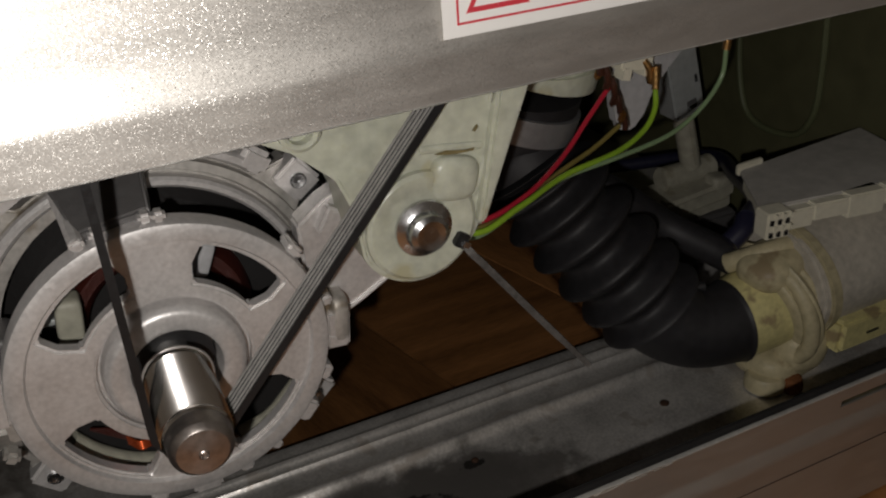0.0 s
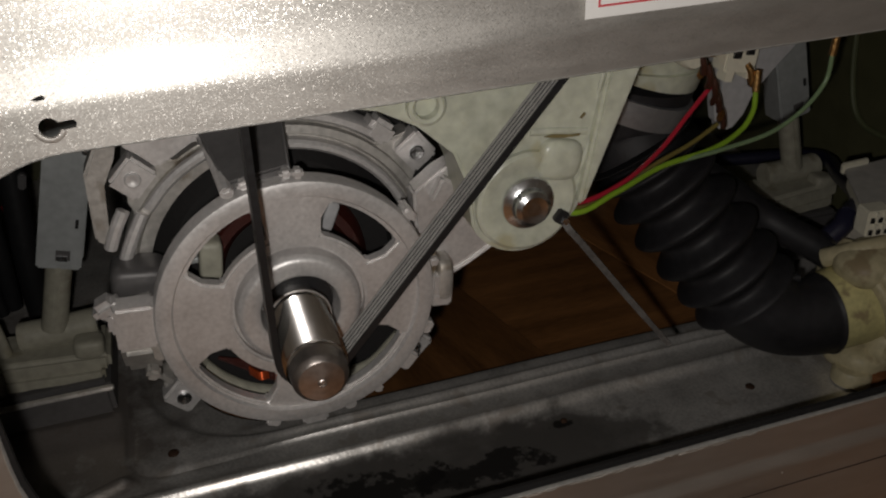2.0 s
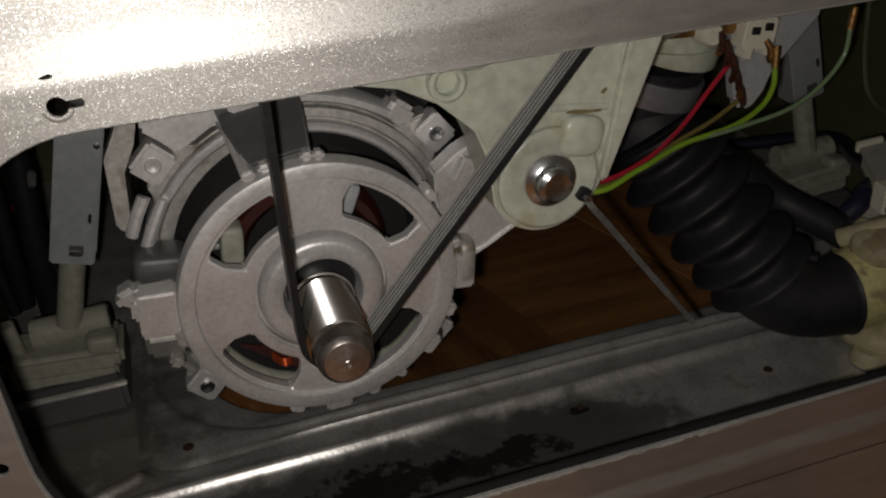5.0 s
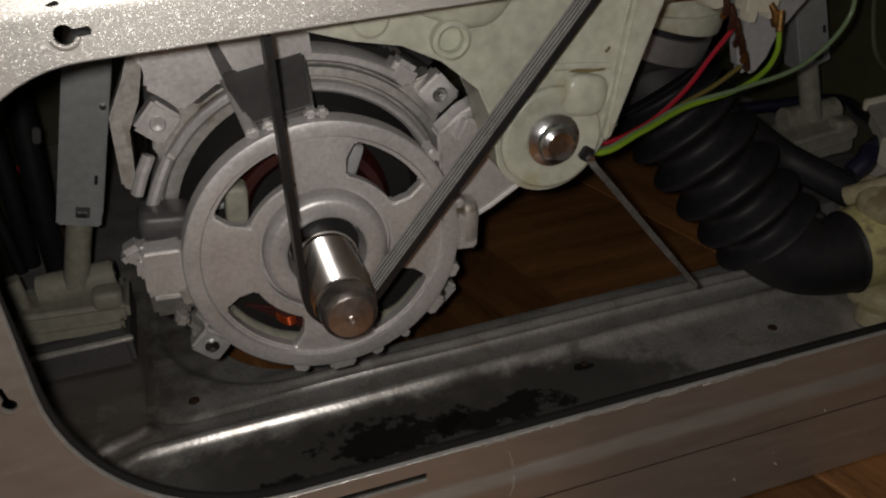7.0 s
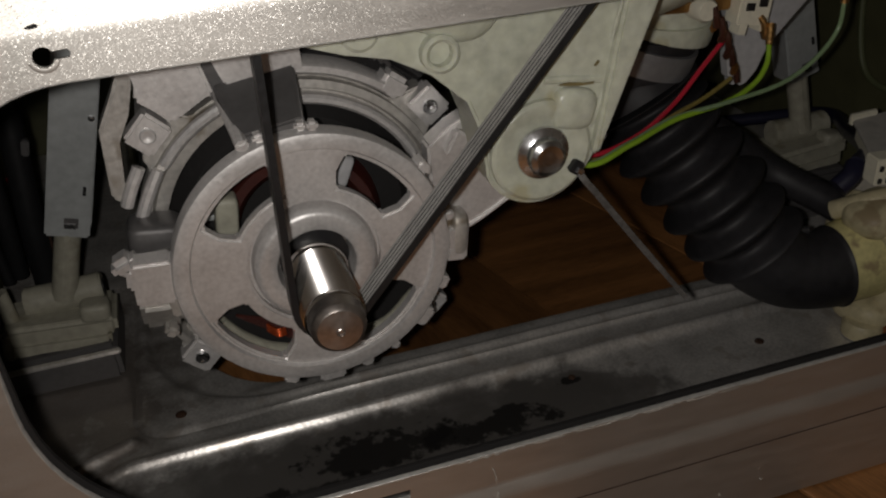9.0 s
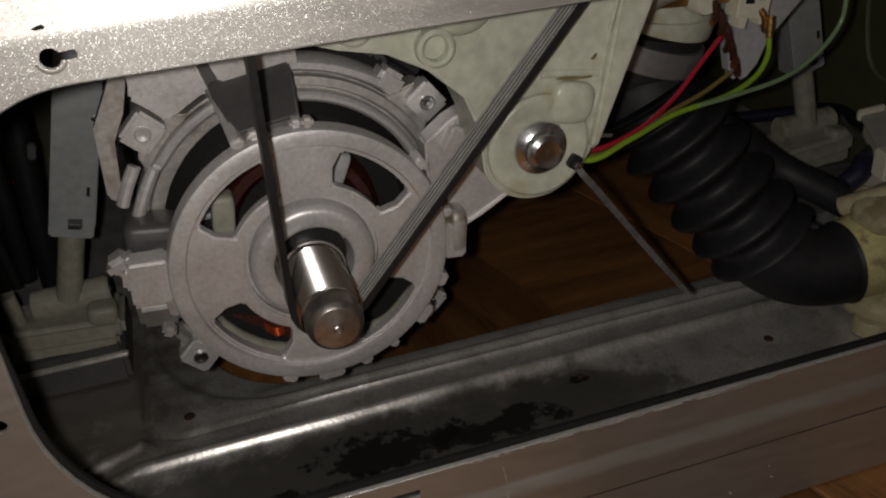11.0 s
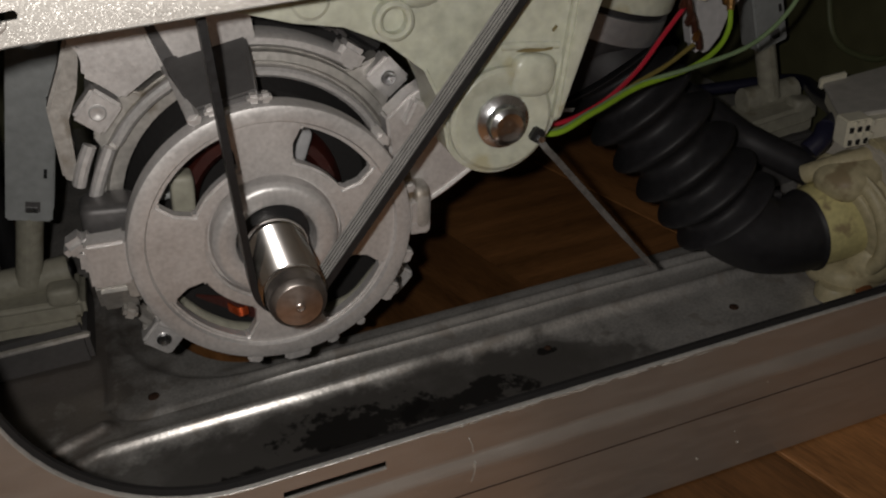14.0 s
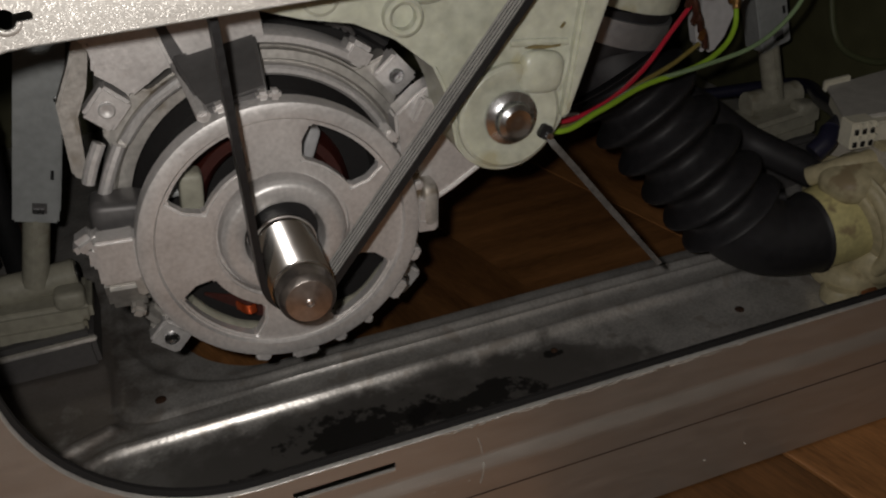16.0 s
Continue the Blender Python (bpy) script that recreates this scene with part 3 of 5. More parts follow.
part("border", frame_line(SX + 0.0045, SX + 0.1505, SZ + 0.0035, SZ + 0.0465, 0.0007, SY - 0.0003), PRINT_RED, sticker, smooth=False)
tri = [(SX + 0.0075, SZ + 0.0065), (SX + 0.0285, SZ + 0.0065), (SX + 0.018, SZ + 0.026)]
tri_in = [(SX + 0.0100, SZ + 0.0080), (SX + 0.0260, SZ + 0.0080), (SX + 0.018, SZ + 0.0230)]
part("warning_triangle", slab(tri, [tri_in], SY - 0.0004, SY - 0.0003), PRINT_RED, sticker, smooth=False)
part("flash_mark", flat([(SX + 0.0172, SZ + 0.0192), (SX + 0.0196, SZ + 0.0192), (SX + 0.0186, SZ + 0.0150), (SX + 0.0200, SZ + 0.0150), (SX + 0.0176, SZ + 0.0093), (SX + 0.0176, SZ + 0.0132), (SX + 0.0160, SZ + 0.0132)], SY - 0.0004, SY - 0.0003), PRINT_RED, sticker, smooth=False)


def lettering(text, x, z, size, parent, y):
    cu = bpy.data.curves.new("lettering", "FONT")
    cu.body, cu.size, cu.extrude = text, size * S, 0.00004
    tmp = bpy.data.objects.new("lettering", cu)
    me = bpy.data.meshes.new_from_object(tmp)
    bpy.data.objects.remove(tmp)
    me.materials.clear()
    me.materials.append(PRINT_GREY)
    ob = new("lettering", me)
    ob.parent = parent
    up = root_place(parent)
    ob.matrix_basis = Matrix.Translation(at(x, y, z) - up) @ pose(0, 0, 0, 90, 0, 0)
    return ob


lettering("MAINS PLUG", SX + 0.034, SZ + 0.0085, 0.0085, sticker, SY - 0.0004)
for k, w in enumerate((0.105, 0.092)):
    part("text_line", flat([(SX + 0.034, SZ + 0.020 + 0.009 * k), (SX + 0.034 + w, SZ + 0.020 + 0.009 * k), (SX + 0.034 + w, SZ + 0.0245 + 0.009 * k), (SX + 0.034, SZ + 0.0245 + 0.009 * k)], SY - 0.0004, SY - 0.0003), PRINT_GREY, sticker, smooth=False)

# ---- tub (swings with the drum) ----
TX, TZ = 0.057, 0.245
tub = thing("tub", (TX, 0.2, 0.0), "milky plastic washing tub with a motor lug", "washing tub")
part("rear_shell", lathe((TX, 0, TZ), [(0.0, 0.080), (0.180, 0.080), (0.212, 0.086), (0.222, 0.096), (0.2250, 0.110), (0.2250, 0.160), (0.220, 0.160)], 128), TUB, tub)
part("seam", lathe((TX, 0, TZ), [(0.215, 0.160), (0.2235, 0.160), (0.2235, 0.168), (0.215, 0.168)], 128), BLACK, tub, "black seam between the shells")
part("front_shell", lathe((TX, 0, TZ), [(0.220, 0.168), (0.2330, 0.168), (0.2340, 0.172), (0.2340, 0.186), (0.230, 0.192), (0.230, 0.30), (0.226, 0.43), (0.20, 0.45), (0.0, 0.45)], 128), TUB_GREY, tub, "grey front shell with a thick flange")
# sump outlet that the bellows is clamped to
SUMP = [(0.138, 0.158, 0.050), (0.1345, 0.160, 0.020), (0.131, 0.162, 0.004)]
sump = part("sump_outlet", tube(SUMP, 0.0345, steps=5, seg=40), TUB, tub, "pale round sump outlet", bevel=0.001)
part("sump_rim", tube([(0.1325, 0.161, 0.0120), (0.1320, 0.1615, 0.0080), (0.1312, 0.162, 0.0050)], 0.0375, steps=3, seg=40), TUB, sump)

BX, BZ = 0.0170, -0.0035  # motor bolt
LY = 0.0430
outline = arc(BX, BZ, 0.0245, 200, 318, 14) + [(0.0405, -0.0130), (0.0445, -0.0060), (0.0680, 0.0490), (0.0760, 0.0900), (-0.085, 0.0900), (-0.080, 0.0560), (-0.0600, 0.0485), (-0.0420, 0.0440), (-0.0270, 0.0355), (-0.0130, 0.0220), (-0.0080, 0.0085)]
lug = part("motor_lug", slab(outline, [arc(BX, BZ, 0.0050, 0, 340, 14), arc(0.0335, -0.0140, 0.0022, 0, 330, 10)], LY, LY + 0.030), TUB, tub, "cream plastic lug with ribs and a boss", bevel=0.0012)
part("boss_ring", lathe((BX, LY, BZ), [(0.0225, 0.002), (0.0220, -0.0022), (0.0205, -0.0032), (0.0165, -0.0030), (0.0150, -0.0022), (0.0052, -0.0022), (0.0052, 0.004)], 48), TUB, lug)
part("square_boss", pillow((0.0315, LY + 0.0005, 0.0125), (0.0200, 0.011, 0.0180), (0, 12, 0), 3.2), TUB, lug, "soft raised boss")
part("boss_web", tube([(0.0190, LY + 0.0006, 0.0260), (0.0300, LY + 0.0003, 0.0247), (0.0440, LY + 0.0006, 0.0225)], 0.0017, steps=5, seg=10), TUB, lug)
part("boss_web", tube([(0.0395, LY + 0.0006, 0.0030), (0.0440, LY + 0.0003, 0.0130), (0.0475, LY + 0.0006, 0.0230)], 0.0015, steps=5, seg=10), TUB, lug)
part("cast_swell", pillow((-0.0180, LY + 0.002, 0.0720), (0.050, 0.014, 0.046), (0, 25, 0), 3.0), TUB, lug)
part("dirt_mark", slab([(0.0245, 0.0236), (0.0290, 0.0242), (0.0360, 0.0227), (0.0405, 0.0226), (0.0400, 0.0217), (0.0330, 0.0219), (0.0270, 0.0229)], [], LY - 0.0016, LY - 0.0010), GRIME, lug, "brown dirt line")
part("dirt_mark", slab([(0.0405, 0.0290), (0.0425, 0.0310), (0.0432, 0.0302), (0.0414, 0.0284)], [], LY - 0.0006, LY + 0.0006), GRIME, lug)
part("dirt_mark", slab([(0.0375, 0.0085), (0.0388, 0.0092), (0.0392, 0.0080), (0.0380, 0.0076)], [], LY - 0.0006, LY + 0.0006), GRIME, lug)


part("side_rib", slab([(0.0395, -0.0090), (0.0425, -0.0085), (0.0680, 0.0560), (0.0720, 0.0890), (0.0575, 0.0890), (0.0530, 0.0600)], [], LY - 0.0045, LY + 0.004), TUB, lug, bevel=0.0015)
part("fold", tube([(0.0560, LY - 0.0046, 0.0890), (0.0515, LY - 0.0046, 0.0620), (0.0460, LY - 0.0046, 0.0400)], 0.0007, seg=8), TUB, lug)
part("screw_boss", lathe((-0.0240, LY, 0.0445), [(0.0078, 0.003), (0.0074, -0.004), (0.0060, -0.005), (0.0048, -0.004), (0.0046, 0.001), (0.0, 0.001)], 28), TUB, lug)
part("screw_boss", lathe((-0.0530, LY + 0.004, 0.0560), [(0.0080, 0.003), (0.0074, -0.004), (0.0060, -0.005), (0.0, -0.005)], 28), TUB, lug)

bolt = part("bolt", lathe((BX, LY - 0.0022, BZ), [(0.0112, 0.0), (0.0116, -0.0010), (0.0112, -0.0019), (0.0092, -0.0026), (0.0080, -0.0034), (0.0076, -0.0072), (0.0058, -0.0086), (0.0030, -0.0080), (0.0, -0.0078)], 40), ZINC, tub, "zinc plated flange bolt")
hexes = bmesh.new()
hv = [[hexes.verts.new((BX + r * math.cos(radians(60 * k + 14)), y, BZ + r * math.sin(radians(60 * k + 14)))) for k in range(6)] for r, y in ((0.0080, LY - 0.0040), (0.0080, LY - 0.0088), (0.0066, LY - 0.0102))]
for a, b in zip(hv, hv[1:]):
    for k in range(6):
        hexes.faces.new((a[k], a[(k + 1) % 6], b[(k + 1) % 6], b[k]))
hexes.faces.new(hv[-1])
part("hex_head", hexes, ZINC, bolt)

# strap hanging from the lug's small hole
strap = thing("cable_tie", (0.0335, LY, -0.014), "dusty grey strap hanging from the tub lug", "cable tie")
sp = smooth_path([(0.0310, LY - 0.003, -0.0115), (0.0350, LY - 0.006, -0.0185), (0.0400, LY - 0.006, -0.0250), (0.0640, LY - 0.008, -0.0580), (0.0870, LY - 0.010, -0.0890)], 6)
bm = bmesh.new()
rings = []
for i, p in enumerate(sp):
    d = (sp[min(i + 1, len(sp) - 1)] - sp[max(i - 1, 0)]).normalized()
    s = d.cross(Vector((0, 1, 0.25))).normalized()
    w, h = (0.0014, 0.0007) if i < len(sp) - 4 else (0.0012, 0.0006)
    o = d.cross(s)
    rings.append([bm.verts.new(p + s * a * w + o * b * h) for a, b in ((-1, -1), (1, -1), (1, 1), (-1, 1))])
for a, b in zip(rings, rings[1:]):
    for k in range(4):
        bm.faces.new((a[k], a[(k + 1) % 4], b[(k + 1) % 4], b[k]))
bm.faces.new(rings[0])
bm.faces.new(rings[-1])
part("tail", bm, TIE, strap)
part("head", brick((0.0318, LY - 0.0035, -0.0125), (0.0048, 0.0045, 0.0060), (0, 35, 0)), BLACK, strap, "black locking head", bevel=0.0006)
part("ratchet", brick((0.0328, LY - 0.0062, -0.0140), (0.0028, 0.0010, 0.0022), (0, 35, 0)), ZINC, strap)

# ---- motor ----
MX, MZ = -0.0790, -0.0440
motor = thing("motor", (MX, 0.10, MZ), "cast aluminium washing machine motor on the tub", "motor")
FY = 0.060  # front face of the bearing bracket
wins = [kidney(MX, MZ, 0.0345, 0.0500, a, b) for a, b in ((103, 152), (24, 71), (200, 249), (-74, -27))]
face = part("bearing_bracket", slab(arc(MX, MZ, 0.0594, 0, 358, 96), [arc(MX, MZ, 0.0285, 0, 356, 64)] + wins, FY, FY + 0.0065), ALU, motor, "cast aluminium end bracket with four curved windows", bevel=0.0010)
part("outer_rim", lathe((MX, FY, MZ), [(0.0594, 0.007), (0.0594, 0.0), (0.0588, -0.0016), (0.0568, -0.0022), (0.0526, -0.0020), (0.0518, -0.0004), (0.0518, 0.002)], 96), ALU, face)

part("hub", lathe((MX, FY, MZ), [(0.0290, 0.0005), (0.0286, 0.0045), (0.0270, 0.0045), (0.0265, -0.0006), (0.0260, -0.0020), (0.0248, -0.0034), (0.0234, -0.0038), (0.0182, -0.0038), (0.0170, -0.0030), (0.0164, -0.0010), (0.0160, 0.014), (0.0, 0.014)], 72), ALU, face, "raised bearing hub")

part("bearing_shield", lathe((MX, FY, MZ), [(0.0150, 0.004), (0.0060, 0.004), (0.0, 0.004)], 40), BLACK, motor)


def leg(angle, width0, width1, r0, r1, y0, y1, name="leg", mat=ALU_BACK):
    """A strut from the rim of the front bracket back to the flange, flat on top and wider behind."""
    bm = bmesh.new()
    c, s = math.cos(radians(angle)), math.sin(radians(angle))

    def put(u, r, y):
        return bm.verts.new((MX + c * r - s * u, y, MZ + s * r + c * u))

    a = [put(-width0, r0, y0), put(width0, r0, y0), put(width0, r0 - 0.006, y0), put(-width0, r0 - 0.006, y0)]
    b = [put(-width1, r1, y1), put(width1, r1, y1), put(width1, r1 - 0.009, y1), put(-width1, r1 - 0.009, y1)]
    for k in range(4):
        bm.faces.new((a[k], a[(k + 1) % 4], b[(k + 1) % 4], b[k]))
    bm.faces.new(a)
    bm.faces.new(b)
    return part(name, bm, mat, motor, bevel=0.0008)


RY = 0.098  # front of the rear flange
# The top strut is darker than the other legs.
leg(98, 0.0128, 0.0172, 0.0622, 0.0775, FY + 0.005, RY - 0.008, "brush_plate", DARK_GREY)
for ang, w0, w1 in ((182, 0.0120, 0.0150), (2, 0.0110, 0.0140)):
    leg(ang, w0, w1, 0.0625, 0.0700, FY + 0.003, RY + 0.002)
for ang in (97 + 13.5,):
    c, s = math.cos(radians(ang)), math.sin(radians(ang))
    part("leg_rib", tube([(MX + c * 0.0615, FY + 0.001, MZ + s * 0.0615), (MX + c * 0.066, FY + 0.018, MZ + s * 0.066), (MX + c * 0.0735, RY, MZ + s * 0.0735)], 0.0028, seg=8, steps=4), ALU, motor)

EAR = 37
# notched rear flange with its screw ears
flange = []
for k in range(120):
    a = 3.0 * k
    r = 0.0706
    for ear in (EAR, 135, 225, 315):
        d = abs((a - ear + 180) % 360 - 180)
        if d < 7 and ear != 135:
            r = 0.0840
        elif d < 10:
            r = 0.0760
    flange.append((MX + r * math.cos(radians(a)), MZ + r * math.sin(radians(a))))
rear = part("rear_flange", slab(flange, [arc(MX, MZ, 0.0590, 0, 356, 80)], RY, RY + 0.012), ALU_BACK, motor, "rear flange with square screw ears", bevel=0.0008)
part("flange_step", lathe((MX, RY, MZ), [(0.0700, 0.002), (0.0695, -0.0035), (0.0660, -0.0040), (0.0640, 0.001), (0.0590, 0.002)], 96), ALU_BACK, rear)
for a in (EAR, 135, 225, 315):
    c, s = math.cos(radians(a)), math.sin(radians(a))
    ear = part("screw_ear", brick((MX + 0.0800 * c, RY - 0.001, MZ + 0.0800 * s), (0.0140, 0.011, 0.0155), (0, -a, 0)), ALU, rear, bevel=0.0014)
    part("screw", lathe((MX + 0.0800 * c, RY - 0.006, MZ + 0.0800 * s), [(0.0034, 0.001), (0.0034, -0.0014), (0.0028, -0.0020), (0.0012, -0.0018), (0.0, -0.0012)], 18), ALU if a == 135 else ZINC, motor, "steel screw head")
    part("corner_pillar", lathe((MX + 0.0775 * c, RY + 0.01, MZ + 0.0775 * s), [(0.0070, 0.0), (0.0066, 0.060), (0.0, 0.060)], 16), ALU_BACK, motor)

# mounting plate towards the upper left and arm towards the bolt
plate = [(-0.1375, 0.0285), (-0.1310, 0.0230), (-0.1250, 0.0165), (-0.1180, 0.0205), (-0.1098, 0.0252), (-0.1062, 0.0256), (-0.1103, 0.0430), (-0.1150, 0.0760), (-0.1370, 0.0760), (-0.1390, 0.0560), (-0.1402, 0.0425), (-0.1366, 0.0395), (-0.1362, 0.0340)]
part("mounting_plate", slab(plate, [], RY - 0.009, RY - 0.001), ALU, motor, "flat cast mounting plate", bevel=0.0014)
top_plate = [(-0.1062, 0.0430), (-0.1010, 0.0285), (-0.0690, 0.0315), (-0.0700, 0.0560), (-0.0740, 0.0800), (-0.1090, 0.0780)]
part("top_plate", slab(top_plate, [], RY - 0.010, RY + 0.004), ALU, motor, "pale cast face above the dark strut", bevel=0.0010)
# The shaded wall between the two plates is given a dark colour.
part("plate_fold", slab([(-0.1125, 0.0500), (-0.1075, 0.0220), (-0.0990, 0.0180), (-0.1035, 0.0500)], [], RY - 0.003, RY + 0.006), DARK_GREY, motor, "recess beside the plate with its shade put into the colour")
wing = [(-0.1346, 0.0460), (-0.1375, 0.0330), (-0.1410, 0.0220), (-0.1470, 0.0110), (-0.1492, -0.0080), (-0.1512, -0.0160), (-0.1556, -0.0126), (-0.1536, 0.0176), (-0.1450, 0.0330), (-0.1385, 0.0470)]
part("plate_wing", slab(wing, [], RY - 0.006, RY + 0.008), ALU_BACK, motor, "curved outer wing of the casting", bevel=0.0012)
for a, b in (((-0.1420, -0.0005), (-0.1505, -0.0165)), ((-0.1348, -0.0030), (-0.1462, -0.0240))):
    part("cast_bar", tube([(a[0], RY - 0.006, a[1]), ((a[0] + b[0]) / 2 - 0.0006, RY - 0.007, (a[1] + b[1]) / 2), (b[0], RY - 0.006, b[1])], 0.0028, steps=4, seg=10), ALU, rear)
part("side_socket", pillow((-0.1420, 0.0880, -0.0300), (0.0230, 0.020, 0.0150), (0, 8, 0), 5.0), DARK_GREY, motor, "dark socket beside the casting")
part("cast_rib", tube([(MX + 0.0675 * math.cos(radians(a)), RY - 0.004, MZ + 0.0675 * math.sin(radians(a))) for a in (112, 122, 132, 142)], 0.0026, steps=4, seg=10), ALU, rear)
part("top_rib", lathe((MX - 0.0012, RY - 0.003, MZ - 0.0012), [(0.0735, 0.008), (0.0740, -0.0030), (0.0752, -0.0046), (0.0778, -0.0046), (0.0790, -0.0030), (0.0795, 0.008)], 30, a0=52, a1=92), ALU, rear, "raised outer rib")
part("inner_rib", lathe((MX, RY - 0.002, MZ), [(0.0590, 0.008), (0.0592, -0.0030), (0.0604, -0.0042), (0.0622, -0.0042), (0.0634, -0.0030), (0.0640, 0.008)], 40, a0=18, a1=88), ALU, rear, "raised inner rib")
# Black arc added to keep the gap behind the casting in shade.
part("body_shell", lathe((MX, RY + 0.013, MZ), [(0.0600, 0.0), (0.0845, 0.0), (0.0860, 0.003), (0.0860, 0.060), (0.0600, 0.060)], 40, a0=14, a1=104), IRON_SHADE, motor, "black arc added for the dark gap behind the casting")
part("vent_seal", tube([(-0.0800, RY + 0.010, 0.0400), (-0.0560, RY + 0.008, 0.0400), (-0.0430, RY + 0.006, 0.0360), (-0.0300, RY + 0.006, 0.0280), (-0.0150, RY + 0.006, 0.0160)], 0.0036, steps=6, seg=10), BLACK, motor, "black seal behind the casting")
for k in range(4):
    part("wire_tail", tube([(-0.0470 + 0.003 * k, RY + 0.002, 0.0330 - 0.0016 * k), (-0.0430 + 0.003 * k, RY - 0.004, 0.0350 - 0.0020 * k), (-0.0395 + 0.003 * k, RY - 0.001, 0.0300 - 0.0020 * k)], 0.0011, steps=5, seg=8), DARK_GREY, motor)
arm = [(-0.0230, -0.0060), (-0.0120, 0.0020), (0.0100, 0.0120), (0.0240, 0.0060), (0.0290, -0.0100), (0.0200, -0.0340), (0.0149, -0.0385), (0.0005, -0.0466), (-0.0095, -0.0508), (-0.0160, -0.0400), (-0.0230, -0.0380)]
part("mounting_arm", slab(arm, [], 0.0715, 0.0830), ALU, motor, "cast arm bolted to the tub lug", bevel=0.0012)
part("arm_web", slab([(-0.0090, -0.0500), (0.0005, -0.0458), (0.0149, -0.0377), (0.0145, -0.0364), (0.0002, -0.0444), (-0.0090, -0.0484)], [], 0.0700, 0.0740), ALU, motor, bevel=0.0005)
part("arm_stop", pillow((-0.0138, 0.0690, -0.0480), (0.0085, 0.018, 0.0230), (0, 6, 0), 4.0), ALU_BACK, motor)
part("arm_pad", brick((-0.0060, 0.0700, -0.0080), (0.0180, 0.008, 0.0120), (0, 30, 0)), ALU, motor, bevel=0.0012)
# small cast ears on the rim
for a, r, sx, sz in ((176, 0.0665, 0.0160, 0.0200), (354, 0.0640, 0.0100, 0.0170), (318, 0.0620, 0.0060, 0.0100), (270, 0.0618, 0.0055, 0.0120), (104, 0.0610, 0.0035, 0.0050), (88, 0.0610, 0.0035, 0.0050), (33, 0.0612, 0.0040, 0.0070)):
    c, s = math.cos(radians(a)), math.sin(radians(a))
    part("cast_ear", brick((MX + r * c, FY + 0.0065, MZ + r * s), (sx, 0.012, sz), (0, -a, 0)), ALU, face, bevel=0.0012)
part("side_lug", brick((-0.1480, FY + 0.012, -0.0390), (0.0160, 0.014, 0.0100), (0, 8, 0)), ALU, motor, bevel=0.0015)
part("side_lug_tip", brick((-0.1555, FY + 0.012, -0.0325), (0.0110, 0.012, 0.0080), (0, -24, 0)), ALU, motor, bevel=0.0026, segments=4)
part("side_block", brick((-0.1455, FY + 0.019, -0.0560), (0.0175, 0.020, 0.0230), (38, 5, 0)), ALU_BACK, motor, "underside of the side lug", bevel=0.002)
part("side_tip", brick((-0.1440, FY + 0.012, -0.0690), (0.0060, 0.008, 0.0050), (0, 30, 0)), ALU_BACK, motor, bevel=0.0014)

# raised casting details behind the front bracket
for a0, a1, r, yy in ((190, 218, 0.0765, RY),):
    part("cast_web", lathe((MX, yy, MZ), [(r - 0.0022, 0.004), (r - 0.0020, -0.0050), (r - 0.0012, -0.0062), (r + 0.0012, -0.0062), (r + 0.0020, -0.0050), (r + 0.0022, 0.004)], 30, a0=a0, a1=a1), ALU_BACK, rear)
for a, r, w in ((51.5, 0.0775, 0.0125),):
    c, s = math.cos(radians(a)), math.sin(radians(a))
    part("cast_step", brick((MX + r * c, RY - 0.002, MZ + r * s), (0.0100, 0.013, w), (0, -a, 0)), ALU, rear, bevel=0.0022)
for a in (110, 84):
    c, s = math.cos(radians(a)), math.sin(radians(a))
    part("cast_nub", brick((MX + 0.0618 * c, FY + 0.001, MZ + 0.0618 * s), (0.0040, 0.006, 0.0048), (0, -a, 0)), ALU, face, bevel=0.0012)
for k, (a, r) in enumerate(((8, 0.0612), (350, 0.0615), (336, 0.0612), (300, 0.0612), (286, 0.0610), (252, 0.0612))):
    c, s = math.cos(radians(a)), math.sin(radians(a))
    part("cast_tooth", brick((MX + r * c, FY + 0.004, MZ + r * s), (0.0045, 0.008, 0.0042 + 0.0012 * (k % 3)), (0, -a + 6, 0)), ALU, face, bevel=0.0010)

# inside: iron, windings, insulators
part("stator", lathe((MX, 0, MZ), [(0.0, 0.104), (0.050, 0.104), (0.0585, 0.112), (0.0700, 0.112), (0.0700, 0.190), (0.0640, 0.20), (0.0, 0.20)], 64), IRON_SHADE, motor, "dark laminated stator")
# Black half ring added so the lower windows look shaded inside.
part("stator_face", lathe((MX, 0.0875, MZ), [(0.0300, 0.006), (0.0300, 0.0), (0.0640, 0.0), (0.0640, 0.006)], 48, a0=188, a1=352), IRON_SHADE, motor)
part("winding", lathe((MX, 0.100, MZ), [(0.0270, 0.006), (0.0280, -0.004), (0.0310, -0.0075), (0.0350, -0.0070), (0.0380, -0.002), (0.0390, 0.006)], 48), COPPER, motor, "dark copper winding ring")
for (x, y, z), sx, sz, tilt, mat in (((-0.1115, 0.0870, -0.0275), 0.0100, 0.0200, 8, INSUL), ((-0.0585, 0.0880, -0.0160), 0.0060, 0.0150, 24, TUB_GREY), ((-0.1195, 0.0960, -0.0290), 0.0080, 0.0030, 0, STRUT)):
    part("insulator", pillow((x, y, z), (sx, 0.012, sz), (0, tilt, 0), 6.0), mat, motor)
part("insulator_strip", tube([(-0.0602, 0.0780, -0.1006), (-0.0456, 0.0780, -0.0963), (-0.0318, 0.0780, -0.0837)], 0.0048, steps=6, seg=12), INSUL, motor, "pale insulating strip")
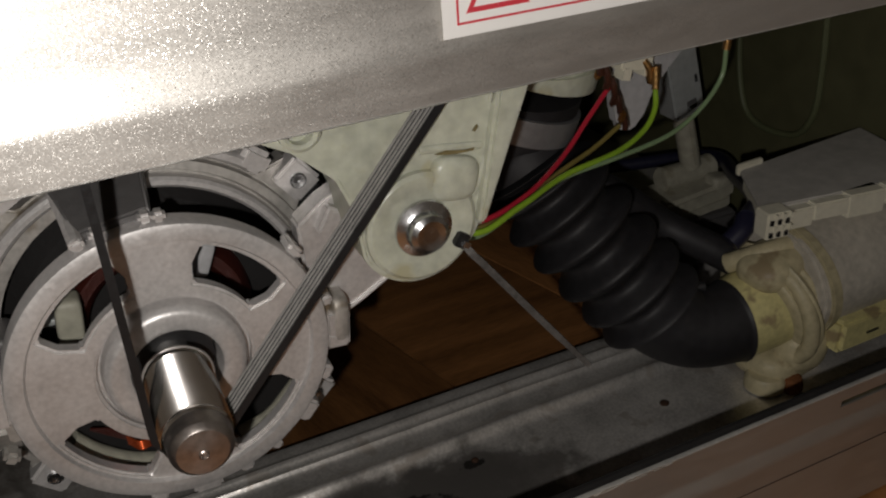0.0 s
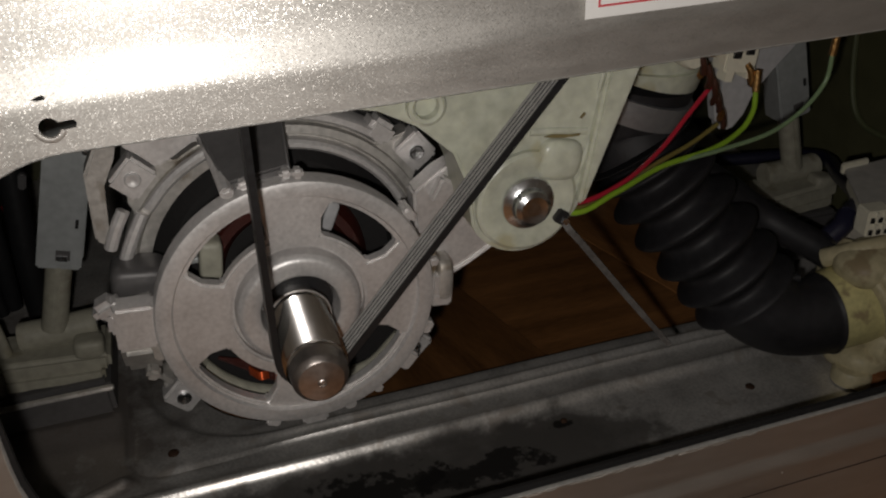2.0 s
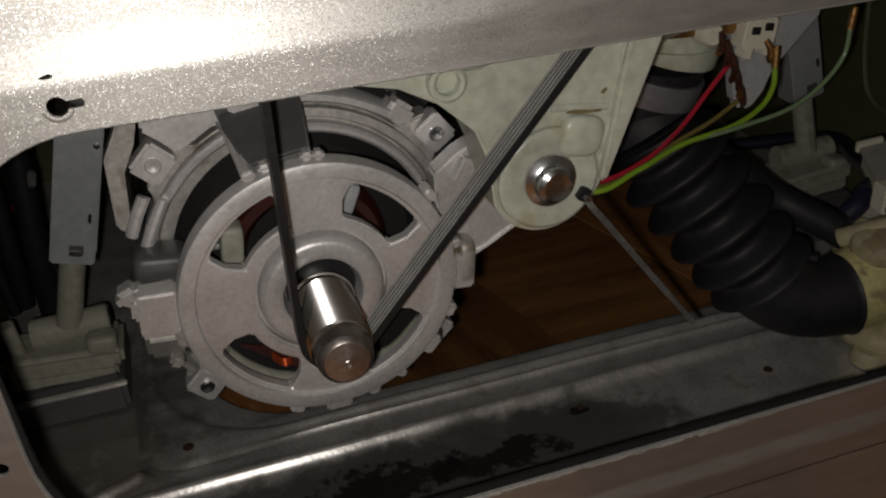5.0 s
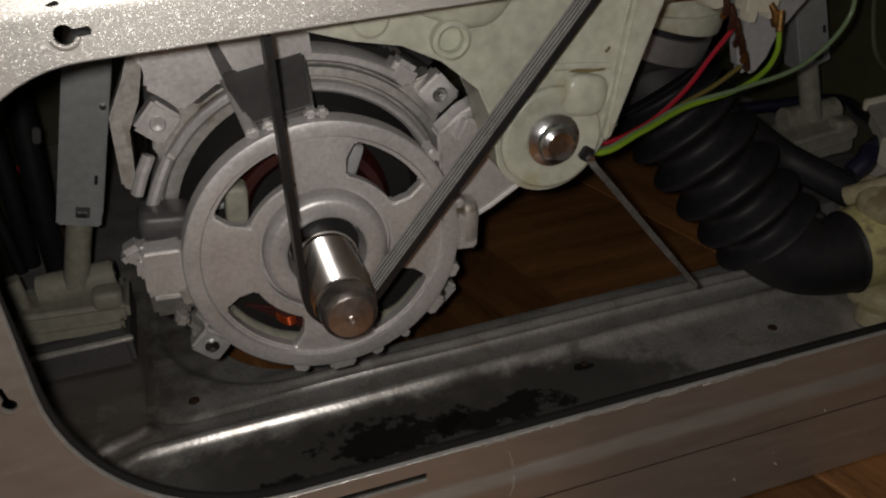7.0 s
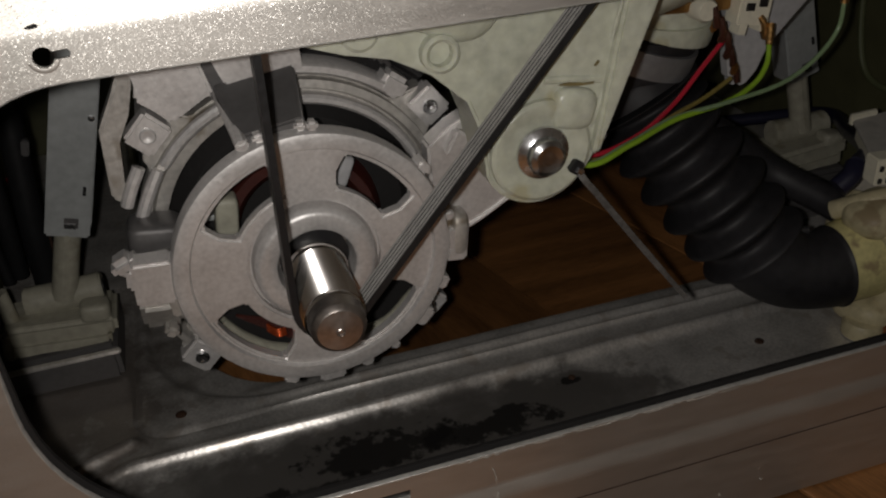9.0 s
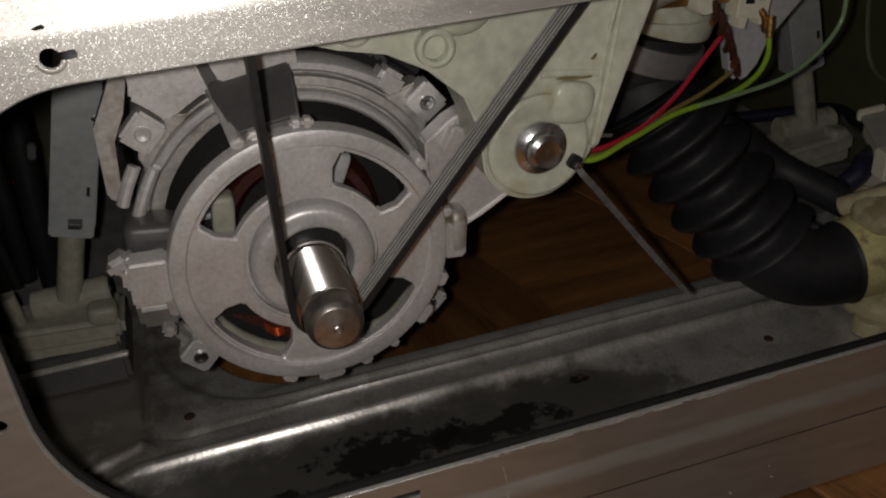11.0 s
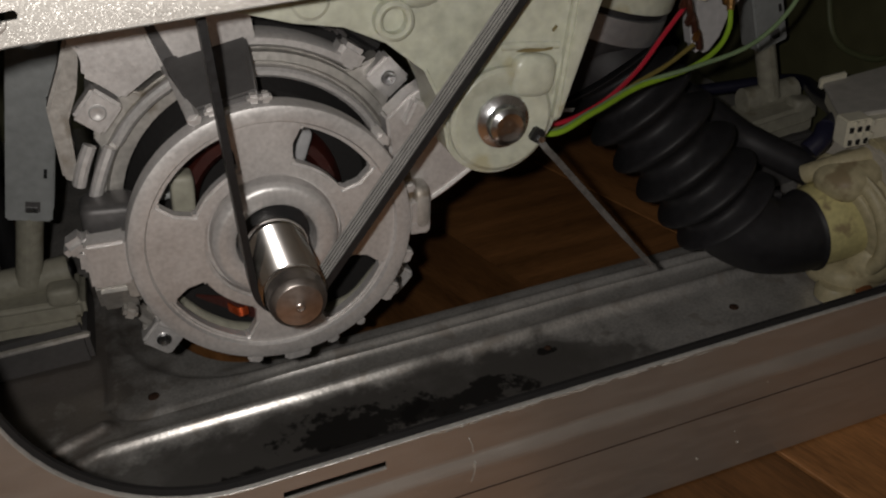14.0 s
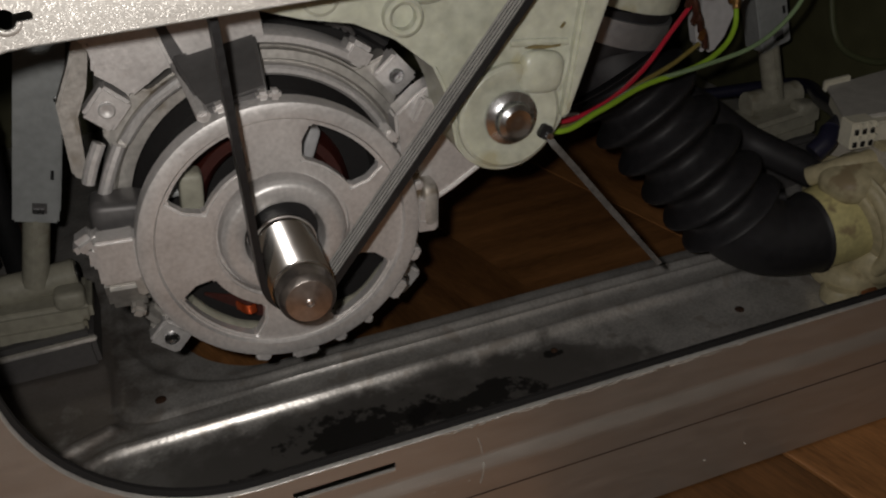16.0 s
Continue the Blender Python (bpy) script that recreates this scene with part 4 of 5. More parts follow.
for k in range(7):
    part("coil_strand", tube([(-0.1164, 0.0800, -0.0745), (-0.1000, 0.0795, -0.0811 - 0.0011 * k), (-0.0958 + 0.0003 * k, 0.0785, -0.0850 - 0.0011 * k), (-0.0888, 0.0800, -0.0860 - 0.0010 * k)], 0.0007, steps=5, seg=8), COPPER, motor)
# Bright copper ends carry the winding's orange glint in their colour.
for k in range(4):
    part("coil_end", tube([(-0.0978 - 0.0060, 0.0745, -0.0815 + 0.0022 - 0.0011 * k), (-0.0978 - 0.0022, 0.0690, -0.0815 + 0.0018 - 0.0011 * k), (-0.0978 + 0.0014, 0.0700, -0.0815 + 0.0014 - 0.0011 * k)], 0.0007, steps=5, seg=8), COPPER_RAW, motor, "bright copper ends drawn for the winding's glint")
part("insulator_strip", tube([(-0.1258, 0.0820, -0.0791), (-0.1186, 0.0820, -0.0889), (-0.1071, 0.0820, -0.0988), (-0.0945, 0.0820, -0.1044)], 0.0056, steps=6, seg=12), INSUL, motor, "pale insulating strip")
part("insulator_ring", lathe((MX, 0.100, MZ), [(0.0590, 0.0), (0.0680, -0.001), (0.0680, 0.006), (0.0590, 0.006)], 40, a0=20, a1=95), INSUL, motor, "pale insulating strip")

# pulley: spins on the motor's axis
PR = 0.0122
ribs = [(0.0090, 0.066), (0.0100, 0.056), (PR + 0.0010, 0.0535), (PR + 0.0010, 0.0515)]
for k in range(82):
    y = 0.0503 - 0.0004 * k
    ribs += [(PR + 0.0002, y), (PR - 0.00042, y - 0.00038)]
ribs += [(PR, 0.0167), (PR - 0.0010, 0.0164), (PR - 0.0010, 0.0158), (PR - 0.0001, 0.0155), (PR - 0.0005, 0.0150), (PR - 0.0012, 0.0143)]
pulley = part("pulley", lathe((MX - 0.001, 0, MZ), ribs, 48), STEEL, motor, "bright turned steel pulley", origin=(MX - 0.001, 0.04, MZ))
end = [(PR - 0.0018, 0.0200), (PR - 0.0006, 0.0150), (PR - 0.0010, 0.0144), (PR - 0.0012, 0.0096), (PR - 0.0016, 0.0084), (PR - 0.0030, 0.0072)]
for k in range(18):
    r = PR - 0.0034 - 0.00040 * k
    end += [(r, 0.0066 - 0.00009 * k), (r - 0.0002, 0.0066 - 0.00009 * k - 0.00011)]
end += [(0.0014, 0.0046), (0.0012, 0.0056), (0.0, 0.0058)]
part("nose", lathe((MX - 0.001, 0, MZ), end, 48), NOSE, pulley, "dull turned shaft end")

# ---- belt ----
belt = thing("drive_belt", (MX, 0.04, MZ), "black ribbed rubber drive belt over the pulley", "drive belt")

HALF = math.degrees(math.atan2(0.0947, 0.084))
c, s = math.cos(radians(HALF)), math.sin(radians(HALF))
pc = Vector((MX - 0.001, MZ))
R0 = PR + 0.0002
tan_r = pc + Vector((s, -c)) * R0
top_r = tan_r + Vector((c, s)) * 0.26
loop_in = [Vector((pc.x - R0 + 0.0035, 0.150)), Vector((pc.x - R0, pc.y))]
loop_in += [pc + Vector((math.cos(radians(a)), math.sin(radians(a)))) * R0 for a in np.linspace(190, 270 + HALF, 16)]
loop_in += [tan_r.lerp(top_r, k / 6) for k in range(1, 7)]


def belt_strip(y0, y1, d0, d1):
    """A band following the belt's path, between two depths from its inner face."""
    bm = bmesh.new()
    rings = []
    for i, p in enumerate(loop_in):
        d = (loop_in[min(i + 1, len(loop_in) - 1)] - loop_in[max(i - 1, 0)]).normalized()
        o = Vector((d.y, -d.x))
        if (p + o - pc).length < (p - o - pc).length:
            o = -o
        rings.append([bm.verts.new((p.x + o.x * w, y, p.y + o.y * w)) for y, w in ((y0, d0), (y1, d0), (y1, d1), (y0, d1))])
    for a, b in zip(rings, rings[1:]):
        for k in range(4):
            bm.faces.new((a[k], a[(k + 1) % 4], b[(k + 1) % 4], b[k]))
    bm.faces.new(rings[0])
    bm.faces.new(rings[-1])
    return bm


BY0, BY1 = 0.0245, 0.0365
part("belt_back", belt_strip(BY0, BY1, 0.0004, 0.0028), BELT, belt)
part("belt_edge", belt_strip(BY0 - 0.0004, BY0 + 0.0004, 0.0, 0.0028), BELT, belt)
# Highlights on the ribs are put into a paler colour over the black back.
NR = 5
for k in range(NR):
    w = (BY1 - BY0) / NR
    part("belt_rib", belt_strip(BY0 + w * (k + 0.30), BY0 + w * (k + 0.76), 0.0001, 0.0006), BELT_RIB, belt)

# ---- shock absorbers ----
def absorber(name, foot_at, head_at, label, mirror):
    """A folded strut sliding on a plastic rod, hinged in a plastic foot that stands on the pan."""
    y, m = 0.24, mirror
    px, pz = foot_at
    ob = thing(name, (px, y, -0.176), label, "shock absorber", "shock absorbers of the tub")
    up = Vector((head_at[0] - px, 0, head_at[1] - pz)).normalized()
    lean = math.degrees(math.atan2(up.x, up.z))
    turn = (0, lean, 0)

    def along(d, dx=0.0, dy=0.0):
        q = Vector((px, y, pz)) + up * d
        return (q.x + dx, q.y + dy, q.z)

    strut = part("strut", brick(along(0.143), (0.0245, 0.020, 0.194), turn), STRUT, ob, "grey folded steel strut", bevel=0.0012)
    part("strut_flange", brick(along(0.143, 0.0128, 0.004), (0.0012, 0.016, 0.190), turn), STRUT, strut)
    part("clip_window", brick(along(0.055, 0.002, -0.0102), (0.0078, 0.0008, 0.0062), turn), DARK_GREY, strut, "dark latch window")
    part("clip_tab", brick(along(0.0535, 0.0015, -0.0110), (0.0060, 0.0014, 0.0030), turn), ZINC, strut)
    part("slot", brick(along(0.074, 0.0085, -0.0102), (0.0018, 0.0008, 0.0055), turn), BLACK, strut)
    part("rivet", lathe(along(0.118, 0.0100, -0.0100), [(0.0020, 0.001), (0.0018, -0.0008), (0.0, -0.0012)], 12), ZINC, strut)
    part("rod", tube([along(0.0), along(0.03), along(0.085)], 0.0076, steps=3, seg=16), FOOT, strut, "white plastic rod")
    part("rod_rib", brick(along(0.026, 0, -0.0075), (0.0030, 0.0030, 0.046), turn), FOOT, strut, bevel=0.0006)
    low = pz - 0.014
    foot = part("foot", brick((px - 0.004, y - 0.002, low), (0.066, 0.036, 0.0130), (0, 5 * m, 0)), FOOT, ob, "aged white plastic foot", bevel=0.003, segments=3)
    part("foot_step", brick((px - 0.005, y - 0.017, low - 0.0080), (0.058, 0.010, 0.0100), (0, 5 * m, 0)), FOOT, foot, bevel=0.0022)
    part("hinge", tube([(px - 0.022, y + 0.004, pz - 0.002), (px, y + 0.004, pz - 0.002), (px + 0.024, y + 0.004, pz - 0.001)], 0.0095, steps=3, seg=20), FOOT, foot, "hinge barrel", bevel=0.001)
    part("hinge_bore", tube([(px + 0.0235, y + 0.004, pz - 0.001), (px + 0.0246, y + 0.004, pz - 0.001)], 0.0055, steps=1, seg=16), BLACK, foot)
    if m > 0:
        part("peg", tube([(px - 0.030, y - 0.006, low), (px - 0.0315, y - 0.006, low + 0.017), (px - 0.0325, y - 0.006, low + 0.028)], 0.0052, steps=3, seg=12), FOOT, foot)
    if m > 0:
        part("hook", tube([(px - 0.036, y - 0.010, low), (px - 0.043, y - 0.012, low + 0.006), (px - 0.047, y - 0.012, low + 0.001), (px - 0.044, y - 0.012, low - 0.006)], 0.0026, steps=5, seg=10), FOOT, foot)
    part("rib", brick((px - 0.034, y - 0.016, low - 0.006), (0.007, 0.010, 0.024), (0, 8, 0)), FOOT, foot, bevel=0.002)
    part("foot_block", pillow((px + 0.018, y - 0.012, low + 0.007), (0.018, 0.016, 0.012), (0, 5, 0), 4.0), FOOT, foot)
    part("bed", box(px - 0.046, px + 0.026, y - 0.028, y + 0.040, -0.188, low - 0.0112), DARK_GREY, ob, "dark pressed seat under the foot", bevel=0.003)
    if m > 0:
        part("seat_lip", box(px - 0.048, px + 0.028, y - 0.033, y - 0.0285, low - 0.0150, low - 0.0125), GALV, ob, "bare metal lip", bevel=0.0008)
    return ob, strut


left_abs, left_strut = absorber("shock_absorber", (-0.212, -0.137), (-0.184, -0.045), "grey strut on an aged white plastic foot", 1)
right_abs, right_strut = absorber("shock_absorber", (0.316, -0.124), (0.294, -0.040), "grey strut on a plastic foot behind the hoses", -1)

# ---- sump hose: black bellows and elbow ----
hose = thing("sump_hose", (0.17, 0.13, -0.13), "black rubber bellows hose leading into the pump", "hose")


def bellows(u):
    w = 0.5 + 0.5 * math.cos(2 * math.pi * 6.0 * u)
    return 0.0240 + (0.0110 - 0.0015 * u) * w ** 1.2


part("bellows", tube([(0.1340, 0.1580, -0.0410), (0.1424, 0.1505, -0.0568), (0.1576, 0.1394, -0.0805), (0.1748, 0.1272, -0.1068), (0.1905, 0.1172, -0.1300)], bellows, steps=44, seg=44), RUBBER, hose, "ribbed bellows")
part("elbow", tube([(0.1880, 0.1190, -0.1260), (0.1970, 0.1130, -0.1370), (0.2080, 0.1060, -0.1440), (0.2180, 0.1015, -0.1460), (0.2280, 0.0990, -0.1458), (0.2360, 0.0982, -0.1452)], lambda u: 0.0245 + 0.0012 * math.cos(5.0 * u) + 0.0010 * max(0.0, u - 0.93) / 0.07, steps=12, seg=40), RUBBER, hose, "smooth rubber elbow", bevel=0.001)
part("elbow_rib", tube([(0.1960, 0.1200, -0.1180), (0.2080, 0.1140, -0.1215), (0.2220, 0.1080, -0.1225)], 0.0030, steps=6, seg=10), RUBBER, hose)
part("neck", tube([(0.1312, 0.162, 0.0045), (0.1285, 0.165, -0.014), (0.1285, 0.1650, -0.0290), (0.1340, 0.1580, -0.0420)], lambda u: 0.0350 - 0.003 * u, steps=6, seg=40), RUBBER, hose)
part("clamp_band", tube([(0.1300, 0.1625, -0.0020), (0.1282, 0.1634, -0.0080), (0.1262, 0.1645, -0.0145)], 0.0366, steps=3, seg=44), CLAMP, hose, "dull metal clamp band")

# ---- drain pump ----
pump = thing("drain_pump", (0.28, 0.10, -0.185), "aged cream drain pump with a grey motor", "pump")
part("inlet_sleeve", tube([(0.2320, 0.0982, -0.1454), (0.2440, 0.0985, -0.1440), (0.2570, 0.0990, -0.1425), (0.2620, 0.0992, -0.1415)], lambda u: 0.0236 + 0.0040 * u, steps=5, seg=36), YELLOWED, pump, "yellowed inlet sleeve", bevel=0.001)
part("volute", tube([(0.2570, 0.0990, -0.1425), (0.2640, 0.0995, -0.1405), (0.2720, 0.1000, -0.1380), (0.2800, 0.1005, -0.1350)], lambda u: 0.0270 + 0.0100 * math.sin(math.pi * min(1.0, u * 1.05)) ** 0.6 + 0.0022 * math.cos(14.0 * u), steps=9, seg=44), CREAM, pump, "rounded pump chamber")
part("volute_rib", tube([(0.2560, 0.0930, -0.1090), (0.2600, 0.0760, -0.1170), (0.2630, 0.0655, -0.1340), (0.2650, 0.0650, -0.1540), (0.2650, 0.0750, -0.1700)], 0.0048, steps=6, seg=12), CREAM, pump)
part("volute_rib", tube([(0.2440, 0.1150, -0.1170), (0.2530, 0.1030, -0.1080), (0.2660, 0.0960, -0.1030), (0.2800, 0.0960, -0.1000)], 0.0060, steps=6, seg=12), CREAM, pump)
part("volute_lobe", pillow((0.2600, 0.0960, -0.1130), (0.040, 0.034, 0.022), (0, -12, 8), 2.6), CREAM, pump, "lumpy outlet of the chamber")
part("volute_lobe", pillow((0.2740, 0.0800, -0.1660), (0.034, 0.026, 0.030), (0, 10, 0), 2.6), CREAM, pump)
case = part("motor_case", tube([(0.270, 0.1000, -0.1290), (0.320, 0.1010, -0.1265), (0.378, 0.1030, -0.1260)], 0.0365, steps=6, seg=44), PUMP_GREY, pump, "dusty grey cylindrical pump motor", bevel=0.002)
part("case_band", tube([(0.2740, 0.1000, -0.1290), (0.2780, 0.1002, -0.1285), (0.2815, 0.1004, -0.1280)], 0.0385, steps=3, seg=44), CREAM, pump, bevel=0.001)
block = part("terminal_block", brick((0.3090, 0.0720, -0.1560), (0.050, 0.020, 0.022), (0, 4, 4)), YELLOWED, pump, "yellowed terminal block", bevel=0.003)
part("block_slot", brick((0.3120, 0.0618, -0.1570), (0.010, 0.0008, 0.0012), (0, 4, 4)), BLACK, block)
part("foot", pillow((0.272, 0.092, -0.1770), (0.058, 0.040, 0.0210), (0, 4, 10), 3.2), CREAM, pump)
part("foot_lobe", lathe((0.250, 0.080, -0.186), [(0.012, 0.0), (0.012, 0.006), (0.010, 0.009), (0.0, 0.010)], 22, turn=(90, 0, 0)), CREAM, pump)
plug = whole("rubber_plug", lathe((0.2620, 0.0705, -0.1875), [(0.0065, 0.0), (0.0068, 0.004), (0.0052, 0.0095), (0.0, 0.0105)], 16, turn=(90, 0, 0)), RUST, "small rust brown plug beside the pump", "plug")

# dark drain hose passing behind
drain = thing("drain_hose", (0.20, 0.20, -0.15), "thin dark hose lying across the base", "hose")
part("pipe", tube([(0.258, 0.106, -0.122), (0.250, 0.132, -0.118), (0.232, 0.160, -0.108), (0.203, 0.172, -0.084), (0.182, 0.186, -0.072), (0.150, 0.215, -0.066), (0.120, 0.250, -0.075)], 0.0100, steps=8, seg=18), RUBBER, drain)
cable = thing("supply_cable", (0.28, 0.19, -0.14), "dark blue cable running to the boxed filter", "cable")
part("sheath", tube([(0.200, 0.42, -0.172), (0.300, 0.33, -0.150), (0.3499, 0.2600, -0.1256), (0.3242, 0.2000, -0.1132), (0.2753, 0.1300, -0.0890), (0.2500, 0.110, -0.0860)], 0.0052, steps=9, seg=14), NAVY, cable)
part("end_sleeve", tube([(0.2500, 0.110, -0.0860), (0.2440, 0.106, -0.0900), (0.2360, 0.106, -0.0960)], 0.0062, steps=4, seg=14), NAVY, cable)

# ---- flat box with connectors ----
filter_box = thing("filter_box", (0.31, 0.12, -0.09), "flat dusty grey box with white plugs", "control box")


def prism(corners, z0, z1):
    """An upright plate over a four-cornered plan."""
    bm = bmesh.new()
    a = [bm.verts.new((x, y, z0)) for x, y in corners]
    b = [bm.verts.new((x, y, z1)) for x, y in corners]
    for k in range(len(a)):
        n = (k + 1) % len(a)
        bm.faces.new((a[k], a[n], b[n], b[k]))
    bm.faces.new(a)
    bm.faces.new(b)
    return bm


plan = [(0.2450, 0.0950), (0.3640, 0.0760), (0.3780, 0.1500), (0.2700, 0.1400)]
part("lid", prism(plan, -0.0750, -0.0720), BOX_TOP, filter_box, "dusty grey lid", bevel=0.0008)
part("tray", prism([(0.2480, 0.0970), (0.3620, 0.0790), (0.3760, 0.1480), (0.2715, 0.1380)], -0.0850, -0.0752), WHITE, filter_box, bevel=0.0012)
for k, (x0, x1, h) in enumerate(((0.2560, 0.2740, 0.0100), (0.2740, 0.2960, 0.0075), (0.2960, 0.3200, 0.0105), (0.3200, 0.3400, 0.0060))):
    y = 0.0945 - 0.16 * (x0 - 0.2450)
    part("front_rail", prism([(x0, y - 0.006), (x1, y - 0.006 - 0.16 * (x1 - x0)), (x1, y + 0.002), (x0, y + 0.002)], -0.0760 - h, -0.0740 + 0.001 * k), WHITE, filter_box, "ragged white plastic rail", bevel=0.0010)


def tilted(cx, cy, cz, sx, sy, sz):
    q = pose(0.2450, 0.0950, -0.0760, 0, 0, -8) @ Vector((cx, cy, cz))
    return brick(q, (sx, sy, sz), (0, 0, -8))


plugs = part("plug", tilted(0.004, -0.006, -0.002, 0.0150, 0.012, 0.0160), WHITE, filter_box, "white plug with small cells", bevel=0.0008)
for i in range(3):
    for k in range(2):
        part("cell", tilted(-0.001 + 0.0048 * i, -0.0124, -0.0068 + 0.0075 * k, 0.0020, 0.0012, 0.0030), BLACK, plugs)
        part("key", tilted(0.0014 + 0.0048 * i, -0.0128, -0.0032 + 0.0075 * k, 0.0012, 0.0024, 0.0028), WHITE, plugs)
part("lug_tab", prism([(0.2680, 0.1390), (0.2880, 0.1400), (0.2900, 0.1440), (0.2690, 0.1430)], -0.0760, -0.0690), WHITE, filter_box, bevel=0.001)

# ---- heater terminals and wires (swing with the tub) ----
HX, HY, HZ = 0.150, 0.120, 0.0110
terminals = thing("heater_terminals", (HX, HY, HZ), "white terminal blocks with tarnished brass tabs", "connector")
part("bracket", brick((0.132, 0.125, 0.0230), (0.050, 0.010, 0.010), (0, 4, 0)), BRASS, terminals, bevel=0.001)
part("cap", lathe((0.138, 0.115, 0.0200), [(0.0062, 0.012), (0.0062, -0.001), (0.0050, -0.003), (0.0, -0.003)], 20), WHITE, terminals, "pale round terminal cap")
blk = part("terminal_block", brick((0.1655, 0.118, 0.0170), (0.019, 0.012, 0.016), (0, 8, 0)), WHITE, terminals, bevel=0.001)
for i in range(2):
    part("cell", brick((0.1620 + 0.0075 * i, 0.1115, 0.0190 + 0.001 * i), (0.0045, 0.0012, 0.0038), (0, 8, 0)), BLACK, blk)
    part("block_foot", brick((0.1590 + 0.0120 * i, 0.116, 0.0080), (0.0045, 0.008, 0.006), (0, 14, 0)), WHITE, blk)
for k, (x, z, a) in enumerate(((0.1440, 0.0110, 10), (0.1485, 0.0045, 12), (0.1520, -0.0040, 16), (0.1565, -0.0130, 8))):
    part("terminal_tab", brick((x, 0.115 - 0.001 * k, z), (0.0040, 0.0032, 0.0066), (10, a, 0)), BURNT if k in (1, 2) else BRASS, terminals, "tarnished crimp", bevel=0.0012)
part("terminal_tab", brick((0.1725, 0.113, 0.0060), (0.0040, 0.0036, 0.0120), (0, -18, 0)), BRASS, terminals, bevel=0.0008)
for k, (x, z) in enumerate(((0.1415, 0.0165), (0.1460, 0.0105), (0.1500, 0.0030), (0.1535, -0.0060), (0.1570, -0.0150))):
    part("sleeve", tube([(x, 0.1135, z + 0.0050), (x + 0.0014, 0.1125, z), (x + 0.0030, 0.1135, z - 0.0055)], 0.0020 - 0.0001 * k, steps=4, seg=10), BURNT, terminals, "scorched brown sleeve")
part("fork", tube([(0.1690, 0.113, 0.0130), (0.1712, 0.1115, 0.0090), (0.1722, 0.111, 0.0030)], 0.0019, steps=4, seg=10), BRASS, terminals, "brass fork")
gus = whole("tub_gusset", slab([(0.164, 0.030), (0.228, 0.045), (0.2200, 0.0130), (0.2050, -0.0020), (0.1945, -0.0130), (0.1890, -0.0260), (0.1830, -0.0325), (0.1765, -0.0345), (0.1715, -0.0300), (0.1690, -0.0180)], [], 0.134, 0.146), TUB_GREY, "pale grey plastic gusset under the tub", "bracket", bevel=0.0045, segments=4, origin=(0.19, 0.135, 0.0))


def wire(name, points, r, mat, label, tip=False):
    ob = thing(name, points[0], label, "wire", "wires of the heater")
    part("insulation", tube(points, r, steps=10, seg=12), mat, ob)
    if tip:
        a, b = Vector(points[-1]), Vector(points[-2])
        d = (a - b).normalized()
        part("crimp", tube([a - d * 0.001, a + d * 0.005, a + d * 0.010], 0.0019, steps=2, seg=10), BRASS, ob, "brass crimp")
    return ob


wires = [
    wire("wire", [(0.0280, 0.080, -0.0080), (0.0480, 0.066, -0.0215), (0.0813, 0.080, -0.0250), (0.1139, 0.100, -0.0210), (0.1349, 0.110, -0.0089), (0.1500, 0.115, 0.0024)], 0.00125, RED, "red wire from the motor to the heater"),
    wire("wire", [(0.0280, 0.080, -0.0100), (0.0500, 0.067, -0.0250), (0.0813, 0.080, -0.0275), (0.1097, 0.095, -0.0252), (0.1350, 0.105, -0.0227), (0.1536, 0.110, -0.0166)], 0.0012, BROWN, "olive brown wire to the heater"),
    wire("wire", [(0.0270, 0.080, -0.0120), (0.0470, 0.062, -0.0245), (0.0742, 0.070, -0.0232), (0.1067, 0.085, -0.0220), (0.1405, 0.093, -0.0215), (0.1596, 0.098, -0.0164), (0.1686, 0.102, -0.0084), (0.1714, 0.106, 0.0005)], 0.0014, GREEN, "yellow and green earth wire to the heater", True),
    wire("wire", [(0.0270, 0.080, -0.0126), (0.0470, 0.0635, -0.0248), (0.0743, 0.0715, -0.0236), (0.1069, 0.0865, -0.0222), (0.1417, 0.090, -0.0205), (0.1722, 0.092, -0.0169), (0.1916, 0.093, -0.0074), (0.2034, 0.094, 0.0056), (0.2048, 0.094, 0.0201)], 0.0012, SAGE, "pale green earth wire to the cabinet", True),
]
side_cable = thing("side_cable", (X1 - 0.006, 0.16, 0.05), "thin greenish cable looped on the cabinet side", "cable")
part("loop", tube([(X1 - 0.004, 0.196, 0.060), (X1 - 0.004, 0.193, -0.010), (X1 - 0.004, 0.191, -0.045), (X1 - 0.004, 0.193, -0.079), (X1 - 0.004, 0.210, -0.099), (X1 - 0.004, 0.251, -0.099), (X1 - 0.004, 0.268, -0.068), (X1 - 0.004, 0.275, 0.000)], 0.0024, steps=8, seg=10), DIM_CABLE, side_cable)

# ---- loom in the far corner ----
loom = thing("wire_loom", (-0.255, 0.33, -0.10), "dark wires running down the cabinet corner", "wire")
part("cable", tube([(-0.246, 0.330, 0.10), (-0.250, 0.330, 0.02), (-0.247, 0.326, -0.06), (-0.252, 0.330, -0.165)], 0.0060, steps=8, seg=12), BLACK, loom)
part("cable", tube([(-0.262, 0.322, 0.10), (-0.258, 0.318, 0.00), (-0.263, 0.322, -0.08), (-0.258, 0.322, -0.165)], 0.0040, steps=8, seg=12), BLACK, loom)
part("red_lead", tube([(-0.228, 0.345, 0.03), (-0.232, 0.340, -0.02), (-0.230, 0.335, -0.09), (-0.226, 0.335, -0.165)], 0.0018, steps=8, seg=10), RIVET, loom, "thin red brown lead")
